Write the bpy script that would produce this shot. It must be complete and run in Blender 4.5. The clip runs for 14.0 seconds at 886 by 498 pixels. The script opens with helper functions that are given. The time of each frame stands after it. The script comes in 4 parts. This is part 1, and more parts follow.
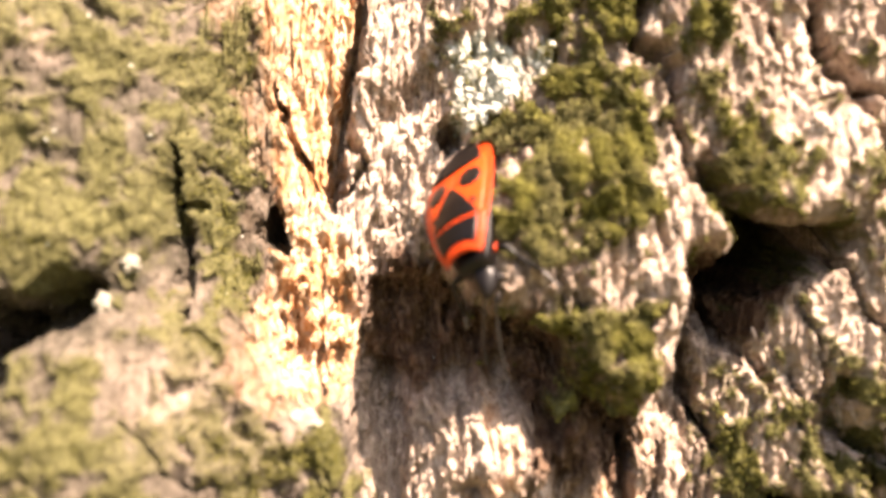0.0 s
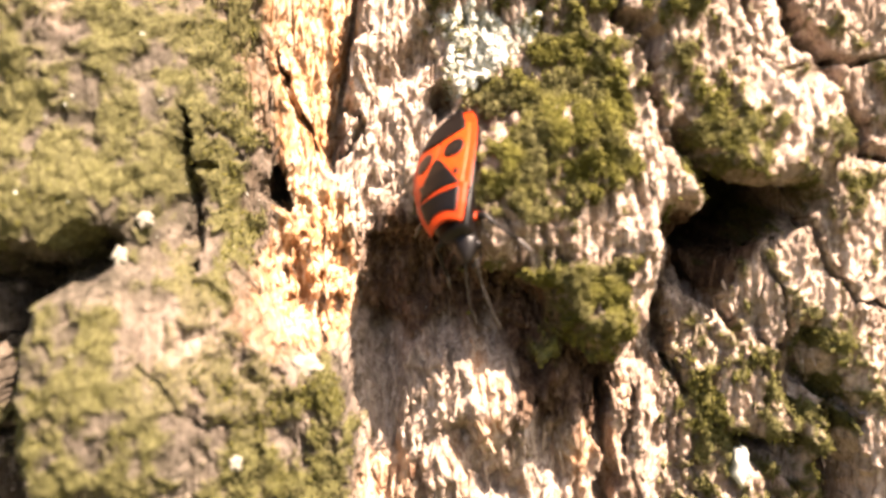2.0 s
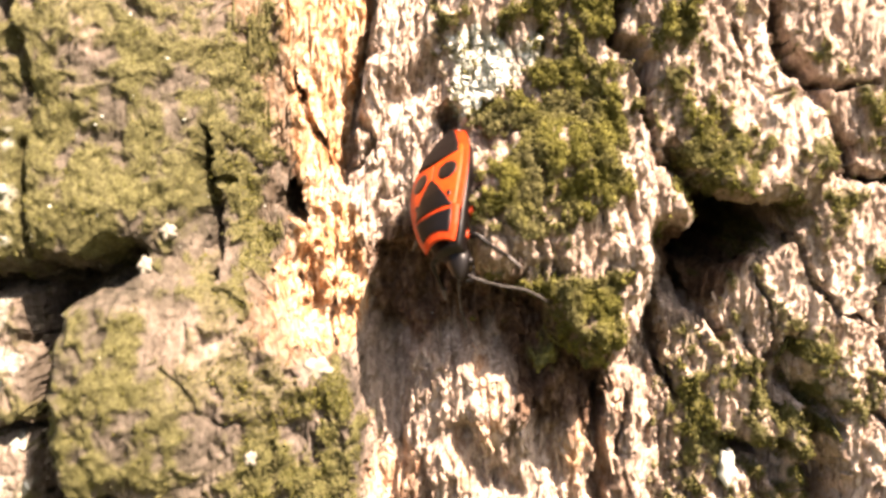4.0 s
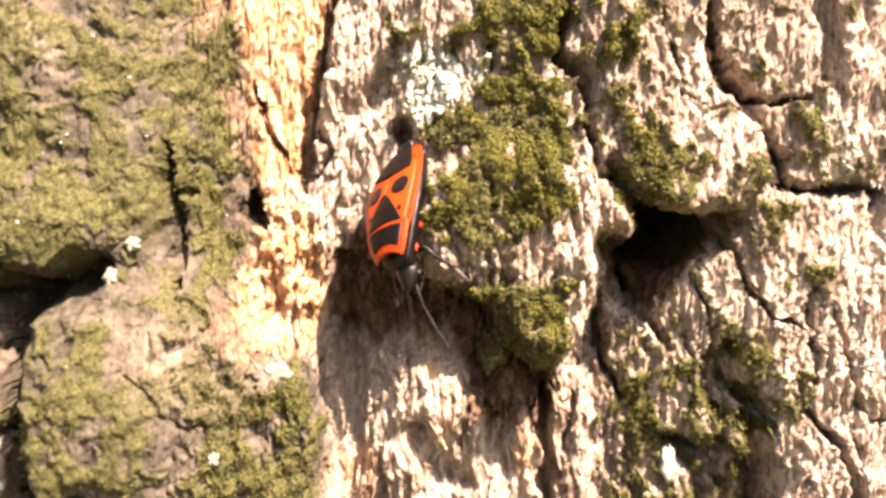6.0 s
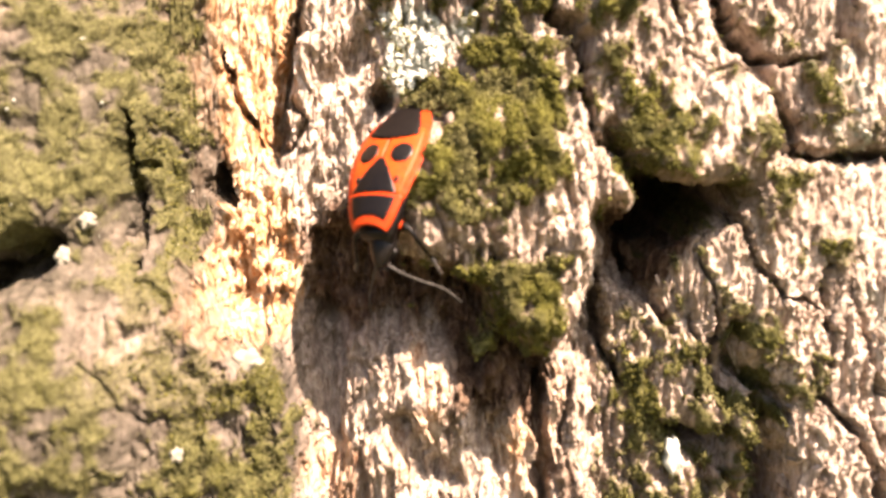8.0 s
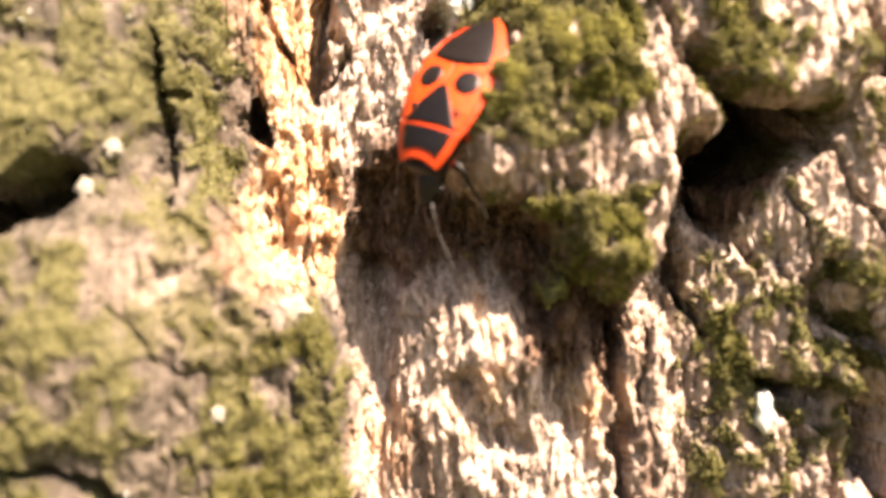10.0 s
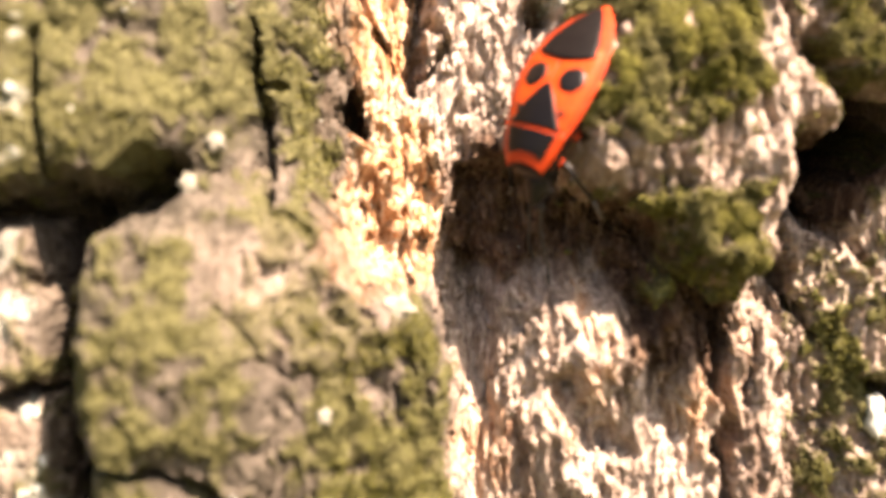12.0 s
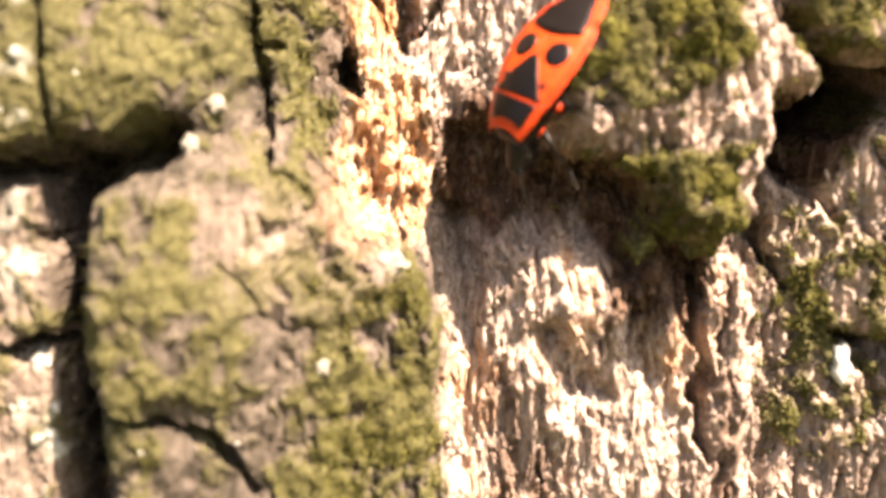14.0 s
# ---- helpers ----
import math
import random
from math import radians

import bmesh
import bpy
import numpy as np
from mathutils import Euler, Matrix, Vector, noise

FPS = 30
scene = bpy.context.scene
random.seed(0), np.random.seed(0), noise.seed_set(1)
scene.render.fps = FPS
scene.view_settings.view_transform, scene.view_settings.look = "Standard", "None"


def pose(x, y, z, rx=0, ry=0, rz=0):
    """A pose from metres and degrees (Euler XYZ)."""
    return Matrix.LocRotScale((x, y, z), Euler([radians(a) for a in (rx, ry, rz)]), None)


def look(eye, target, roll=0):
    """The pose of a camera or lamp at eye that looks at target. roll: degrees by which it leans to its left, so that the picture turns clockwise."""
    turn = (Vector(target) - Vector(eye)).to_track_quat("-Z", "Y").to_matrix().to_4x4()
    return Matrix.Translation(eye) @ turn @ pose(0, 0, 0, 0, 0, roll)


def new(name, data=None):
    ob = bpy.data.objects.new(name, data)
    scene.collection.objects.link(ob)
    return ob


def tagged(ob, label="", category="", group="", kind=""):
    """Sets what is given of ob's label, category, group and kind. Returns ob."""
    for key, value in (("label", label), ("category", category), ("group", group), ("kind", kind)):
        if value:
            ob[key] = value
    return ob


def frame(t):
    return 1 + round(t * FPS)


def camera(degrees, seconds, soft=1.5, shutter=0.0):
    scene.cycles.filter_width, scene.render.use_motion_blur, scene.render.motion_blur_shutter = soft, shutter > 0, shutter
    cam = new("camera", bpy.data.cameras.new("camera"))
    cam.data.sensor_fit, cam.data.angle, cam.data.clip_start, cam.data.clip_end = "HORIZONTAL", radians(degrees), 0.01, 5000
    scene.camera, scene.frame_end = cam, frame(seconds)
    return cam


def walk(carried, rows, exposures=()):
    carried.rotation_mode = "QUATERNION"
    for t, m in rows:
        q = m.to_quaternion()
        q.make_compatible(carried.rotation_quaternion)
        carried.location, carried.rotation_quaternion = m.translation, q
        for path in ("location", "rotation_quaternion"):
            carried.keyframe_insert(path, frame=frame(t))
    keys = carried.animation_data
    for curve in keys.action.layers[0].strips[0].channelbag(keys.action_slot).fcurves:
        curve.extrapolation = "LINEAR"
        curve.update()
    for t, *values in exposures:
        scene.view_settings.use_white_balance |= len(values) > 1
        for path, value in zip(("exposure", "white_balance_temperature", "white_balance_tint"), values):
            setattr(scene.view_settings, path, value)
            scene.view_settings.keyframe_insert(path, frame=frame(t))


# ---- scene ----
cam = camera(46, 14.0, soft=3.0)
cam.data.dof.use_dof, cam.data.dof.focus_distance, cam.data.dof.aperture_fstop = True, 0.0605, 30.0
PATH = [
    (0, look((-0.00217, -0.05107, -0.00006), (0.00049, -0.00121, 0.00243), 0.02)),
    (0.5, look((-0.00109, -0.05340, -0.00091), (0.00010, -0.00353, 0.00249), 0.08)),
    (1, look((0.00178, -0.05447, -0.00121), (0.00333, -0.00450, -0.00076), 0.36)),
    (1.5, look((-0.00011, -0.05461, -0.00018), (0.00228, -0.00466, 0.00011), 0.19)),
    (2, look((-0.00220, -0.05487, 0.00020), (0.00069, -0.00496, 0.00027), 0.21)),
    (2.2, look((-0.00281, -0.05500, 0.00070), (0.00035, -0.00510, 0.00027), 0.23)),
    (4.3, look((-0.00037, -0.05862, 0.00214), (0.00053, -0.00864, 0.00109), 0.75)),
    (4.5, look((-0.00127, -0.05839, 0.00123), (-0.00038, -0.00840, 0.00076), 0.63)),
    (5, look((-0.00136, -0.05966, 0.00090), (-0.00048, -0.00967, 0.00011), 0.54)),
    (5.5, look((-0.00020, -0.06057, 0.00210), (0.00095, -0.01061, 0.00040), 0.41)),
    (6, look((0.00141, -0.06119, 0.00451), (0.00311, -0.01128, 0.00202), 0.58)),
    (6.5, look((0.00419, -0.06010, 0.00382), (0.00578, -0.01016, 0.00199), 0.26)),
    (7, look((0.00611, -0.06011, 0.00311), (0.00758, -0.01017, 0.00132), -0.04)),
    (7.5, look((0.00550, -0.05975, 0.00371), (0.00737, -0.00985, 0.00118), -0.10)),
    (8, look((0.00199, -0.05644, 0.00271), (0.00410, -0.00653, 0.00044), 0.17)),
    (8.2, look((0.00031, -0.05555, 0.00360), (0.00258, -0.00569, 0.00055), 0.18)),
    (10.3, look((-0.00497, -0.05008, -0.00420), (-0.00036, -0.00030, -0.00325), -0.85)),
    (10.5, look((-0.00637, -0.05067, -0.00413), (-0.00245, -0.00083, -0.00327), -0.85)),
    (11, look((-0.00805, -0.04922, -0.00369), (-0.00403, 0.00062, -0.00318), -1.02)),
    (11.5, look((-0.00795, -0.04789, -0.00351), (-0.00368, 0.00193, -0.00316), -0.60)),
    (12, look((-0.00766, -0.04842, -0.00301), (-0.00383, 0.00143, -0.00310), -0.45)),
    (12.5, look((-0.00483, -0.04991, -0.00116), (-0.00111, -0.00006, -0.00217), -0.04)),
    (13, look((-0.00536, -0.04929, -0.00267), (-0.00119, 0.00052, -0.00377), 0.04)),
    (13.5, look((-0.00602, -0.04951, -0.00271), (-0.00206, 0.00024, -0.00576), -0.62)),
    (14, look((-0.00840, -0.05046, -0.00087), (-0.00364, -0.00087, -0.00510), -0.06)),
]
walk(cam, PATH, [(0, 2.95), (2.2, 2.95), (4.5, 2.88), (6, 2.85), (7.5, 2.83), (8.2, 2.88), (10.4, 2.96), (11.5, 2.96), (12, 2.85), (12.4, 2.97), (14, 2.97)])

# ---- light ----
SUN = Vector((0.38, -0.52, 0.80)).normalized()
world = bpy.data.worlds.new("open_sky")
scene.world = world
world.use_nodes = True
wn, wl = world.node_tree.nodes, world.node_tree.links
sky = wn.new("ShaderNodeTexSky")
sky.sky_type = "NISHITA"
sky.sun_disc = False
sky.air_density, sky.dust_density, sky.ozone_density = 0.7, 5.0, 0.2
sky.sun_elevation = math.asin(SUN.z)
sky.sun_rotation = math.atan2(SUN.x, SUN.y)
wl.new(sky.outputs[0], wn["Background"].inputs[0])
wn["Background"].inputs[1].default_value = 0.048
lamp = bpy.data.lights.new("sun", "SUN")
lamp.energy, lamp.angle, lamp.color = 5.0, radians(0.55), (1.0, 0.755, 0.595)
sun = new("sun", lamp)
sun.matrix_world = look(SUN, (0, 0, 0))


# ---- materials ----
def material(name, rough=0.8):
    mat = bpy.data.materials.new(name)
    mat.use_nodes = True
    b = mat.node_tree.nodes["Principled BSDF"]
    b.inputs["Roughness"].default_value = rough
    return mat, mat.node_tree.nodes, mat.node_tree.links, b


def noise_node(n, l, scale, detail=4.0, rough=0.6, stretch=None):
    """A noise in object space, scale per centimetre."""
    tc = n.new("ShaderNodeTexCoord")
    t = n.new("ShaderNodeTexNoise")
    t.inputs["Scale"].default_value, t.inputs["Detail"].default_value, t.inputs["Roughness"].default_value = scale * 100, detail, rough
    if stretch:
        m = n.new("ShaderNodeMapping")
        m.inputs["Scale"].default_value = stretch
        l.new(tc.outputs["Object"], m.inputs[0])
        l.new(m.outputs[0], t.inputs["Vector"])
    else:
        l.new(tc.outputs["Object"], t.inputs["Vector"])
    return t.outputs["Fac"]


def ramp(n, l, fac, stops):
    r = n.new("ShaderNodeValToRGB")
    while len(r.color_ramp.elements) < len(stops):
        r.color_ramp.elements.new(0.5)
    for e, (at, c) in zip(r.color_ramp.elements, stops):
        e.position, e.color = at, (*c, 1)
    l.new(fac, r.inputs[0])
    return r.outputs[0]


def blend(n, l, fac, a, b):
    m = n.new("ShaderNodeMix")
    m.data_type = "RGBA"
    l.new(fac, m.inputs["Factor"])
    l.new(a, m.inputs[6])
    l.new(b, m.inputs[7])
    return m.outputs[2]


def speckle(n, l, colour, grit):
    """Darkens a colour by fine specks of dirt."""
    m = n.new("ShaderNodeMix")
    m.data_type, m.blend_type = "RGBA", "MULTIPLY"
    m.inputs["Factor"].default_value = 0.5
    l.new(colour, m.inputs[6])
    l.new(grit, m.inputs[7])
    return m.outputs[2]


def layer(n, name):
    a = n.new("ShaderNodeAttribute")
    a.attribute_name = name
    return a.outputs["Fac"]


def relief(n, l, b, fac, strength, distance_mm):
    bump = n.new("ShaderNodeBump")
    bump.inputs["Strength"].default_value, bump.inputs["Distance"].default_value = strength, distance_mm / 1000
    l.new(fac, bump.inputs["Height"])
    l.new(bump.outputs[0], b.inputs["Normal"])


def bark_material():
    mat, n, l, b = material("weathered_bark", 0.85)
    grain = noise_node(n, l, 22, 6, 0.7, (1.0, 1.0, 0.25))
    patch = noise_node(n, l, 2.2, 5, 0.65)
    fine = noise_node(n, l, 55, 4, 0.7)
    bark = ramp(n, l, grain, [(0.34, (0.055, 0.040, 0.028)), (0.43, (0.180, 0.132, 0.100)), (0.51, (0.290, 0.225, 0.180)), (0.61, (0.380, 0.312, 0.264))])
    grey = ramp(n, l, patch, [(0.35, (0.180, 0.131, 0.102)), (0.65, (0.272, 0.208, 0.172))])
    mix = n.new("ShaderNodeValue")
    mix.outputs[0].default_value = 0.28
    bark = blend(n, l, mix.outputs[0], bark, grey)
    fleck = ramp(n, l, noise_node(n, l, 30, 5, 0.75, (1.0, 1.0, 0.22)), [(0.37, (0.050, 0.037, 0.026)), (0.44, (0.190, 0.142, 0.110)), (0.53, (0.300, 0.237, 0.192)), (0.60, (0.410, 0.350, 0.302))])
    half_mix = n.new("ShaderNodeValue")
    half_mix.outputs[0].default_value = 0.5
    bark = blend(n, l, half_mix.outputs[0], bark, fleck)
    streak = noise_node(n, l, 30, 6, 0.78, (1.0, 1.0, 0.14))
    pale = ramp(n, l, streak, [(0.36, (0.095, 0.066, 0.046)), (0.43, (0.25, 0.185, 0.140)), (0.50, (0.380, 0.300, 0.248)), (0.60, (0.44, 0.372, 0.322))])
    grit = ramp(n, l, noise_node(n, l, 52, 3, 0.6, (1.0, 1.0, 0.38)), [(0.38, (0.22, 0.19, 0.16)), (0.46, (0.85, 0.84, 0.83)), (0.52, (1.0, 1.0, 1.0))])
    bark, pale = speckle(n, l, bark, grit), speckle(n, l, pale, grit)
    wood = ramp(n, l, grain, [(0.36, (0.24, 0.086, 0.026)), (0.47, (0.43, 0.240, 0.116)), (0.59, (0.50, 0.385, 0.285))])
    moss = ramp(n, l, fine, [(0.34, (0.018, 0.018, 0.003)), (0.47, (0.041, 0.040, 0.007)), (0.60, (0.088, 0.082, 0.030))])
    col = blend(n, l, layer(n, "pale"), bark, pale)
    col = blend(n, l, layer(n, "wood"), col, wood)
    # near-black brown: painted shade in the hollows, brown rot streaks elsewhere
    rotten_shade = ramp(n, l, grain, [(0.34, (0.020, 0.010, 0.006)), (0.48, (0.052, 0.028, 0.016)), (0.62, (0.120, 0.078, 0.052))])
    col = blend(n, l, layer(n, "rot_shade"), col, rotten_shade)
    film = ramp(n, l, noise_node(n, l, 9, 6, 0.7), [(0.34, (0.018, 0.015, 0.010)), (0.47, (0.035, 0.029, 0.022)), (0.60, (0.084, 0.069, 0.056))])
    col = blend(n, l, layer(n, "film"), col, film)
    col = blend(n, l, layer(n, "moss"), col, moss)
    crust = ramp(n, l, fine, [(0.38, (0.20, 0.195, 0.15)), (0.58, (0.42, 0.42, 0.37))])
    col = blend(n, l, layer(n, "lichen"), col, crust)
    l.new(col, b.inputs["Base Color"])
    both = n.new("ShaderNodeMath")
    both.operation = "ADD"
    l.new(grain, both.inputs[0])
    l.new(fine, both.inputs[1])
    relief(n, l, b, both.outputs[0], 0.55, 0.25)
    b.inputs["Specular IOR Level"].default_value = 0.25
    return mat


def plain_material(name, stops, scale, rough, spec=0.5, bump=0.15, mm=0.05, island=False):
    mat, n, l, b = material(name, rough)
    fac = noise_node(n, l, scale, 5, 0.65)
    if island:
        geo = n.new("ShaderNodeNewGeometry")
        m = n.new("ShaderNodeMath")
        m.operation = "MULTIPLY_ADD"
        m.inputs[1].default_value, m.inputs[2].default_value = 0.5, -0.25
        l.new(geo.outputs["Random Per Island"], m.inputs[0])
        s = n.new("ShaderNodeMath")
        s.operation = "ADD"
        l.new(m.outputs[0], s.inputs[0])
        l.new(fac, s.inputs[1])
        fac = s.outputs[0]
    l.new(ramp(n, l, fac, stops), b.inputs["Base Color"])
    b.inputs["Specular IOR Level"].default_value = spec
    relief(n, l, b, fac, bump, mm)
    return mat


BARK = bark_material()
MOSS = plain_material("moss_green", [(0.1, (0.020, 0.020, 0.003)), (0.45, (0.072, 0.070, 0.011)), (0.75, (0.112, 0.104, 0.026)), (0.95, (0.175, 0.157, 0.080))], 35, 0.9, 0.15, 0.3, 0.1, True)


def dry_patches(mat):
    """Moss turns brown and dull in patches."""
    n, l = mat.node_tree.nodes, mat.node_tree.links
    b = n["Principled BSDF"]
    green = b.inputs["Base Color"].links[0].from_socket
    dull = ramp(n, l, noise_node(n, l, 40, 4, 0.7), [(0.35, (0.050, 0.047, 0.016)), (0.6, (0.118, 0.108, 0.050))])
    where = ramp(n, l, noise_node(n, l, 3.2, 5, 0.65), [(0.46, (0, 0, 0)), (0.60, (0.85, 0.85, 0.85))])
    l.new(blend(n, l, where, green, dull), b.inputs["Base Color"])


dry_patches(MOSS)
LICHEN = plain_material("pale_lichen", [(0.2, (0.232, 0.244, 0.209)), (0.8, (0.441, 0.441, 0.406))], 25, 0.9, 0.2, 0.3, 0.1, True)
DULL_LICHEN = plain_material("dull_lichen", [(0.2, (0.120, 0.112, 0.088)), (0.8, (0.230, 0.215, 0.175))], 25, 0.9, 0.2, 0.3, 0.1, True)
COARSE = plain_material("plain_bark", [(0.3, (0.112, 0.088, 0.068)), (0.7, (0.288, 0.248, 0.208))], 0.4, 0.9, 0.2, 0.8, 4.0)
EARTH = plain_material("grassy_earth", [(0.3, (0.040, 0.048, 0.016)), (0.7, (0.096, 0.088, 0.040))], 0.05, 0.95, 0.2, 0.5, 10)
RED = plain_material("red_cuticle", [(0.25, (0.26, 0.020, 0.002)), (0.75, (0.37, 0.038, 0.003))], 26, 0.45, 0.22, 0.5, 0.09)
CORIUM = plain_material("orange_red_cuticle", [(0.25, (0.29, 0.027, 0.002)), (0.75, (0.41, 0.050, 0.003))], 26, 0.48, 0.22, 0.5, 0.09)
BLACK = plain_material("black_cuticle", [(0.3, (0.0016, 0.0012, 0.0011)), (0.7, (0.0050, 0.0034, 0.0030))], 40, 0.40, 0.22, 0.25, 0.03)
SMOKE = plain_material("dull_black_membrane", [(0.3, (0.0018, 0.0013, 0.0012)), (0.7, (0.0062, 0.0042, 0.0036))], 40, 0.55, 0.10, 0.3, 0.04)


# ---- relief of the bark (centimetres; height grows towards the open side) ----
STEP = 0.0085
GX = np.arange(-3.3, 4.1, STEP)
GZ = np.arange(-2.5, 2.1, STEP)
X, Z = np.meshgrid(GX, GZ)
RNG = np.random.RandomState(7)
TABLE = RNG.rand(64, 256, 256)


def lattice(x, z, seed):
    """Smooth value noise, 0 to 1."""
    i, j = np.floor(x).astype(int), np.floor(z).astype(int)
    u, v = x - i, z - j
    u, v = u * u * (3 - 2 * u), v * v * (3 - 2 * v)
    t = TABLE[seed % 64]
    a, b = t[i % 256, j % 256], t[(i + 1) % 256, j % 256]
    c, d = t[i % 256, (j + 1) % 256], t[(i + 1) % 256, (j + 1) % 256]
    return (a * (1 - u) + b * u) * (1 - v) + (c * (1 - u) + d * u) * v


def fbm(x, z, seed, octaves=4, gain=0.5):
    total, amp, norm = 0, 1.0, 0
    for k in range(octaves):
        total = total + amp * lattice(x * 2**k + 17.3 * k, z * 2**k + 5.1 * k, seed + k)
        norm += amp
        amp *= gain
    return total / norm - 0.5


def cells(x, z, seed):
    """Distance to the nearest of scattered seeds, and that seed's own number."""
    i, j = np.floor(x).astype(int), np.floor(z).astype(int)
    best, num = np.full(x.shape, 9.0), np.zeros(x.shape)
    for di in (-1, 0, 1):
        for dj in (-1, 0, 1):
            a, b = (i + di) % 256, (j + dj) % 256
            d = np.hypot(i + di + TABLE[seed][a, b] - x, j + dj + TABLE[seed + 1][a, b] - z)
            num = np.where(d < best, TABLE[seed + 2][a, b], num)
            best = np.minimum(best, d)
    return best, num


WX = X + 0.10 * fbm(X * 3, Z * 3, 1, 4) + 0.055 * fbm(X * 13, Z * 9, 5, 3)
WZ = Z + 0.10 * fbm(X * 3, Z * 3, 9, 4) + 0.055 * fbm(X * 13, Z * 9, 13, 3)


def inside(pts):
    """Signed distance to a closed outline, positive inside."""
    far, odd = np.full(X.shape, 1e9), np.zeros(X.shape, bool)
    for (x0, z0), (x1, z1) in zip(pts, pts[1:] + pts[:1]):
        ex, ez = x1 - x0, z1 - z0
        k = np.clip(((WX - x0) * ex + (WZ - z0) * ez) / (ex * ex + ez * ez + 1e-12), 0, 1)
        far = np.minimum(far, np.hypot(WX - x0 - k * ex, WZ - z0 - k * ez))
        if abs(ez) > 1e-9:
            odd ^= ((z0 > WZ) != (z1 > WZ)) & (WX < x0 + (WZ - z0) * ex / ez)
    return np.where(odd, far, -far)


def rise(d, soft):
    s = np.clip(d / soft * 0.5 + 0.5, 0, 1)
    return s * s * (3 - 2 * s)


H = np.full(X.shape, -0.50)
OWNER = np.zeros(X.shape, int)
PLATES = ["bare_wood"]
LAYERS = {"moss": np.zeros(X.shape), "wood": np.zeros(X.shape), "pale": np.zeros(X.shape), "lichen": np.zeros(X.shape), "rot_shade": np.zeros(X.shape), "film": np.zeros(X.shape)}


def zone(name, pts, height, edge, lean=0.0, drop=0.0):
    """A plate of bark or a strip of wood with a rounded edge; lean: how much it rises per cm to the right, drop: per cm downwards."""
    global H
    d = inside(pts)
    s = rise(d + 0.4 * edge, edge)
    mx, mz = sum(p[0] for p in pts) / len(pts), sum(p[1] for p in pts) / len(pts)
    H = H * (1 - s) + (height + lean * (X - mx) - drop * (Z - mz) - 0.03 * np.exp(-np.clip(d, 0, 9) / 0.10)) * s
    PLATES.append(name)
    OWNER[d > 0] = len(PLATES) - 1


def pit(pts, depth, soft):
    global H
    H = H - depth * rise(inside(pts), soft)


def crack(pts, width, depth):
    global H
    d, along = np.full(X.shape, 9.0), np.zeros(X.shape)
    for n, ((x0, z0), (x1, z1)) in enumerate(zip(pts, pts[1:])):
        ex, ez = x1 - x0, z1 - z0
        k = np.clip(((WX - x0) * ex + (WZ - z0) * ez) / (ex * ex + ez * ez), 0, 1)
        e = np.hypot(WX - x0 - k * ex, WZ - z0 - k * ez)
        along = np.where(e < d, n + k, along)
        d = np.minimum(d, e)
    half = 0.5 * width * (0.75 + 0.9 * (fbm(X * 8, Z * 8, 20, 2) + 0.25)) * (0.6 + 0.4 * np.sin(np.pi * np.clip(along / (len(pts) - 1), 0.04, 0.96)))
    H = H - depth * np.clip(1.25 - d / (half + 1e-6), 0, 1) ** 0.6 * (d < 1.25 * half + 0.01)


def lump(x, z, rx, rz, height, turn=0):
    global H
    c, s = math.cos(radians(turn)), math.sin(radians(turn))
    u, v = ((WX - x) * c + (WZ - z) * s) / rx, (-(WX - x) * s + (WZ - z) * c) / rz
    H = H + height * np.exp(-(u * u + v * v) * 1.4)


def cover(kind, pts, amount, soft):
    LAYERS[kind] = np.maximum(LAYERS[kind], amount * rise(inside(pts), soft))


HOLE, DEN = (1.72, 0.20), (0.33, -0.37)
# the groove of bare wood and its flanks
zone('pale_strip', [(-0.33, 1.99), (-0.43, 1.10), (-0.49, 0.48), (-0.69, 0.41), (-0.76, 0.05), (-0.55, -0.45), (-0.37, -0.61), (-0.10, -0.63), (0.24, -0.64), (0.76, -0.43), (0.70, 2.04)], -0.347, 0.13, 0.15, 0.00)
zone('lower_groove', [(-0.55, -0.60), (-0.36, -0.74), (-0.35, -1.18), (-0.33, -2.89), (1.25, -2.75), (1.36, -1.14), (1.31, -0.67), (1.05, -0.41), (0.35, -0.32), (-0.10, -0.39)], -0.205, 0.22, 0.15, 0.00)
zone('edge_wood', [(3.31, 0.72), (3.85, 0.55), (4.03, -0.93), (4.07, -3.01), (3.27, -2.98), (3.42, -0.92)], -0.280, 0.1, 0.00, 0.00)
# plates of bark beside the groove
zone('upper_left', [(-3.10, 1.71), (-1.30, 1.90), (-0.92, 1.93), (-0.89, 1.10), (-0.82, 0.84), (-0.85, 0.57), (-0.80, 0.32), (-0.85, 0.12), (-0.92, -0.17), (-1.07, -0.28), (-1.30, -0.22), (-1.51, -0.27), (-1.63, -0.21), (-1.55, 0.05), (-1.83, -0.03), (-2.06, -0.01), (-2.10, -0.08), (-3.00, -0.05)], 0.154, 0.12, -0.18, 0.00)
zone('slope_left', [(-0.92, 2.02), (-0.92, 1.48), (-0.85, 1.07), (-0.85, 0.63), (-0.79, 0.33), (-0.86, 0.19), (-0.89, -0.01), (-0.91, -0.19), (-1.06, -0.15), (-1.20, -0.12), (-1.20, -0.01), (-1.25, 0.44), (-1.27, 0.70), (-1.30, 1.41), (-1.32, 1.92)], -0.212, 0.12, -0.85, 0.00)
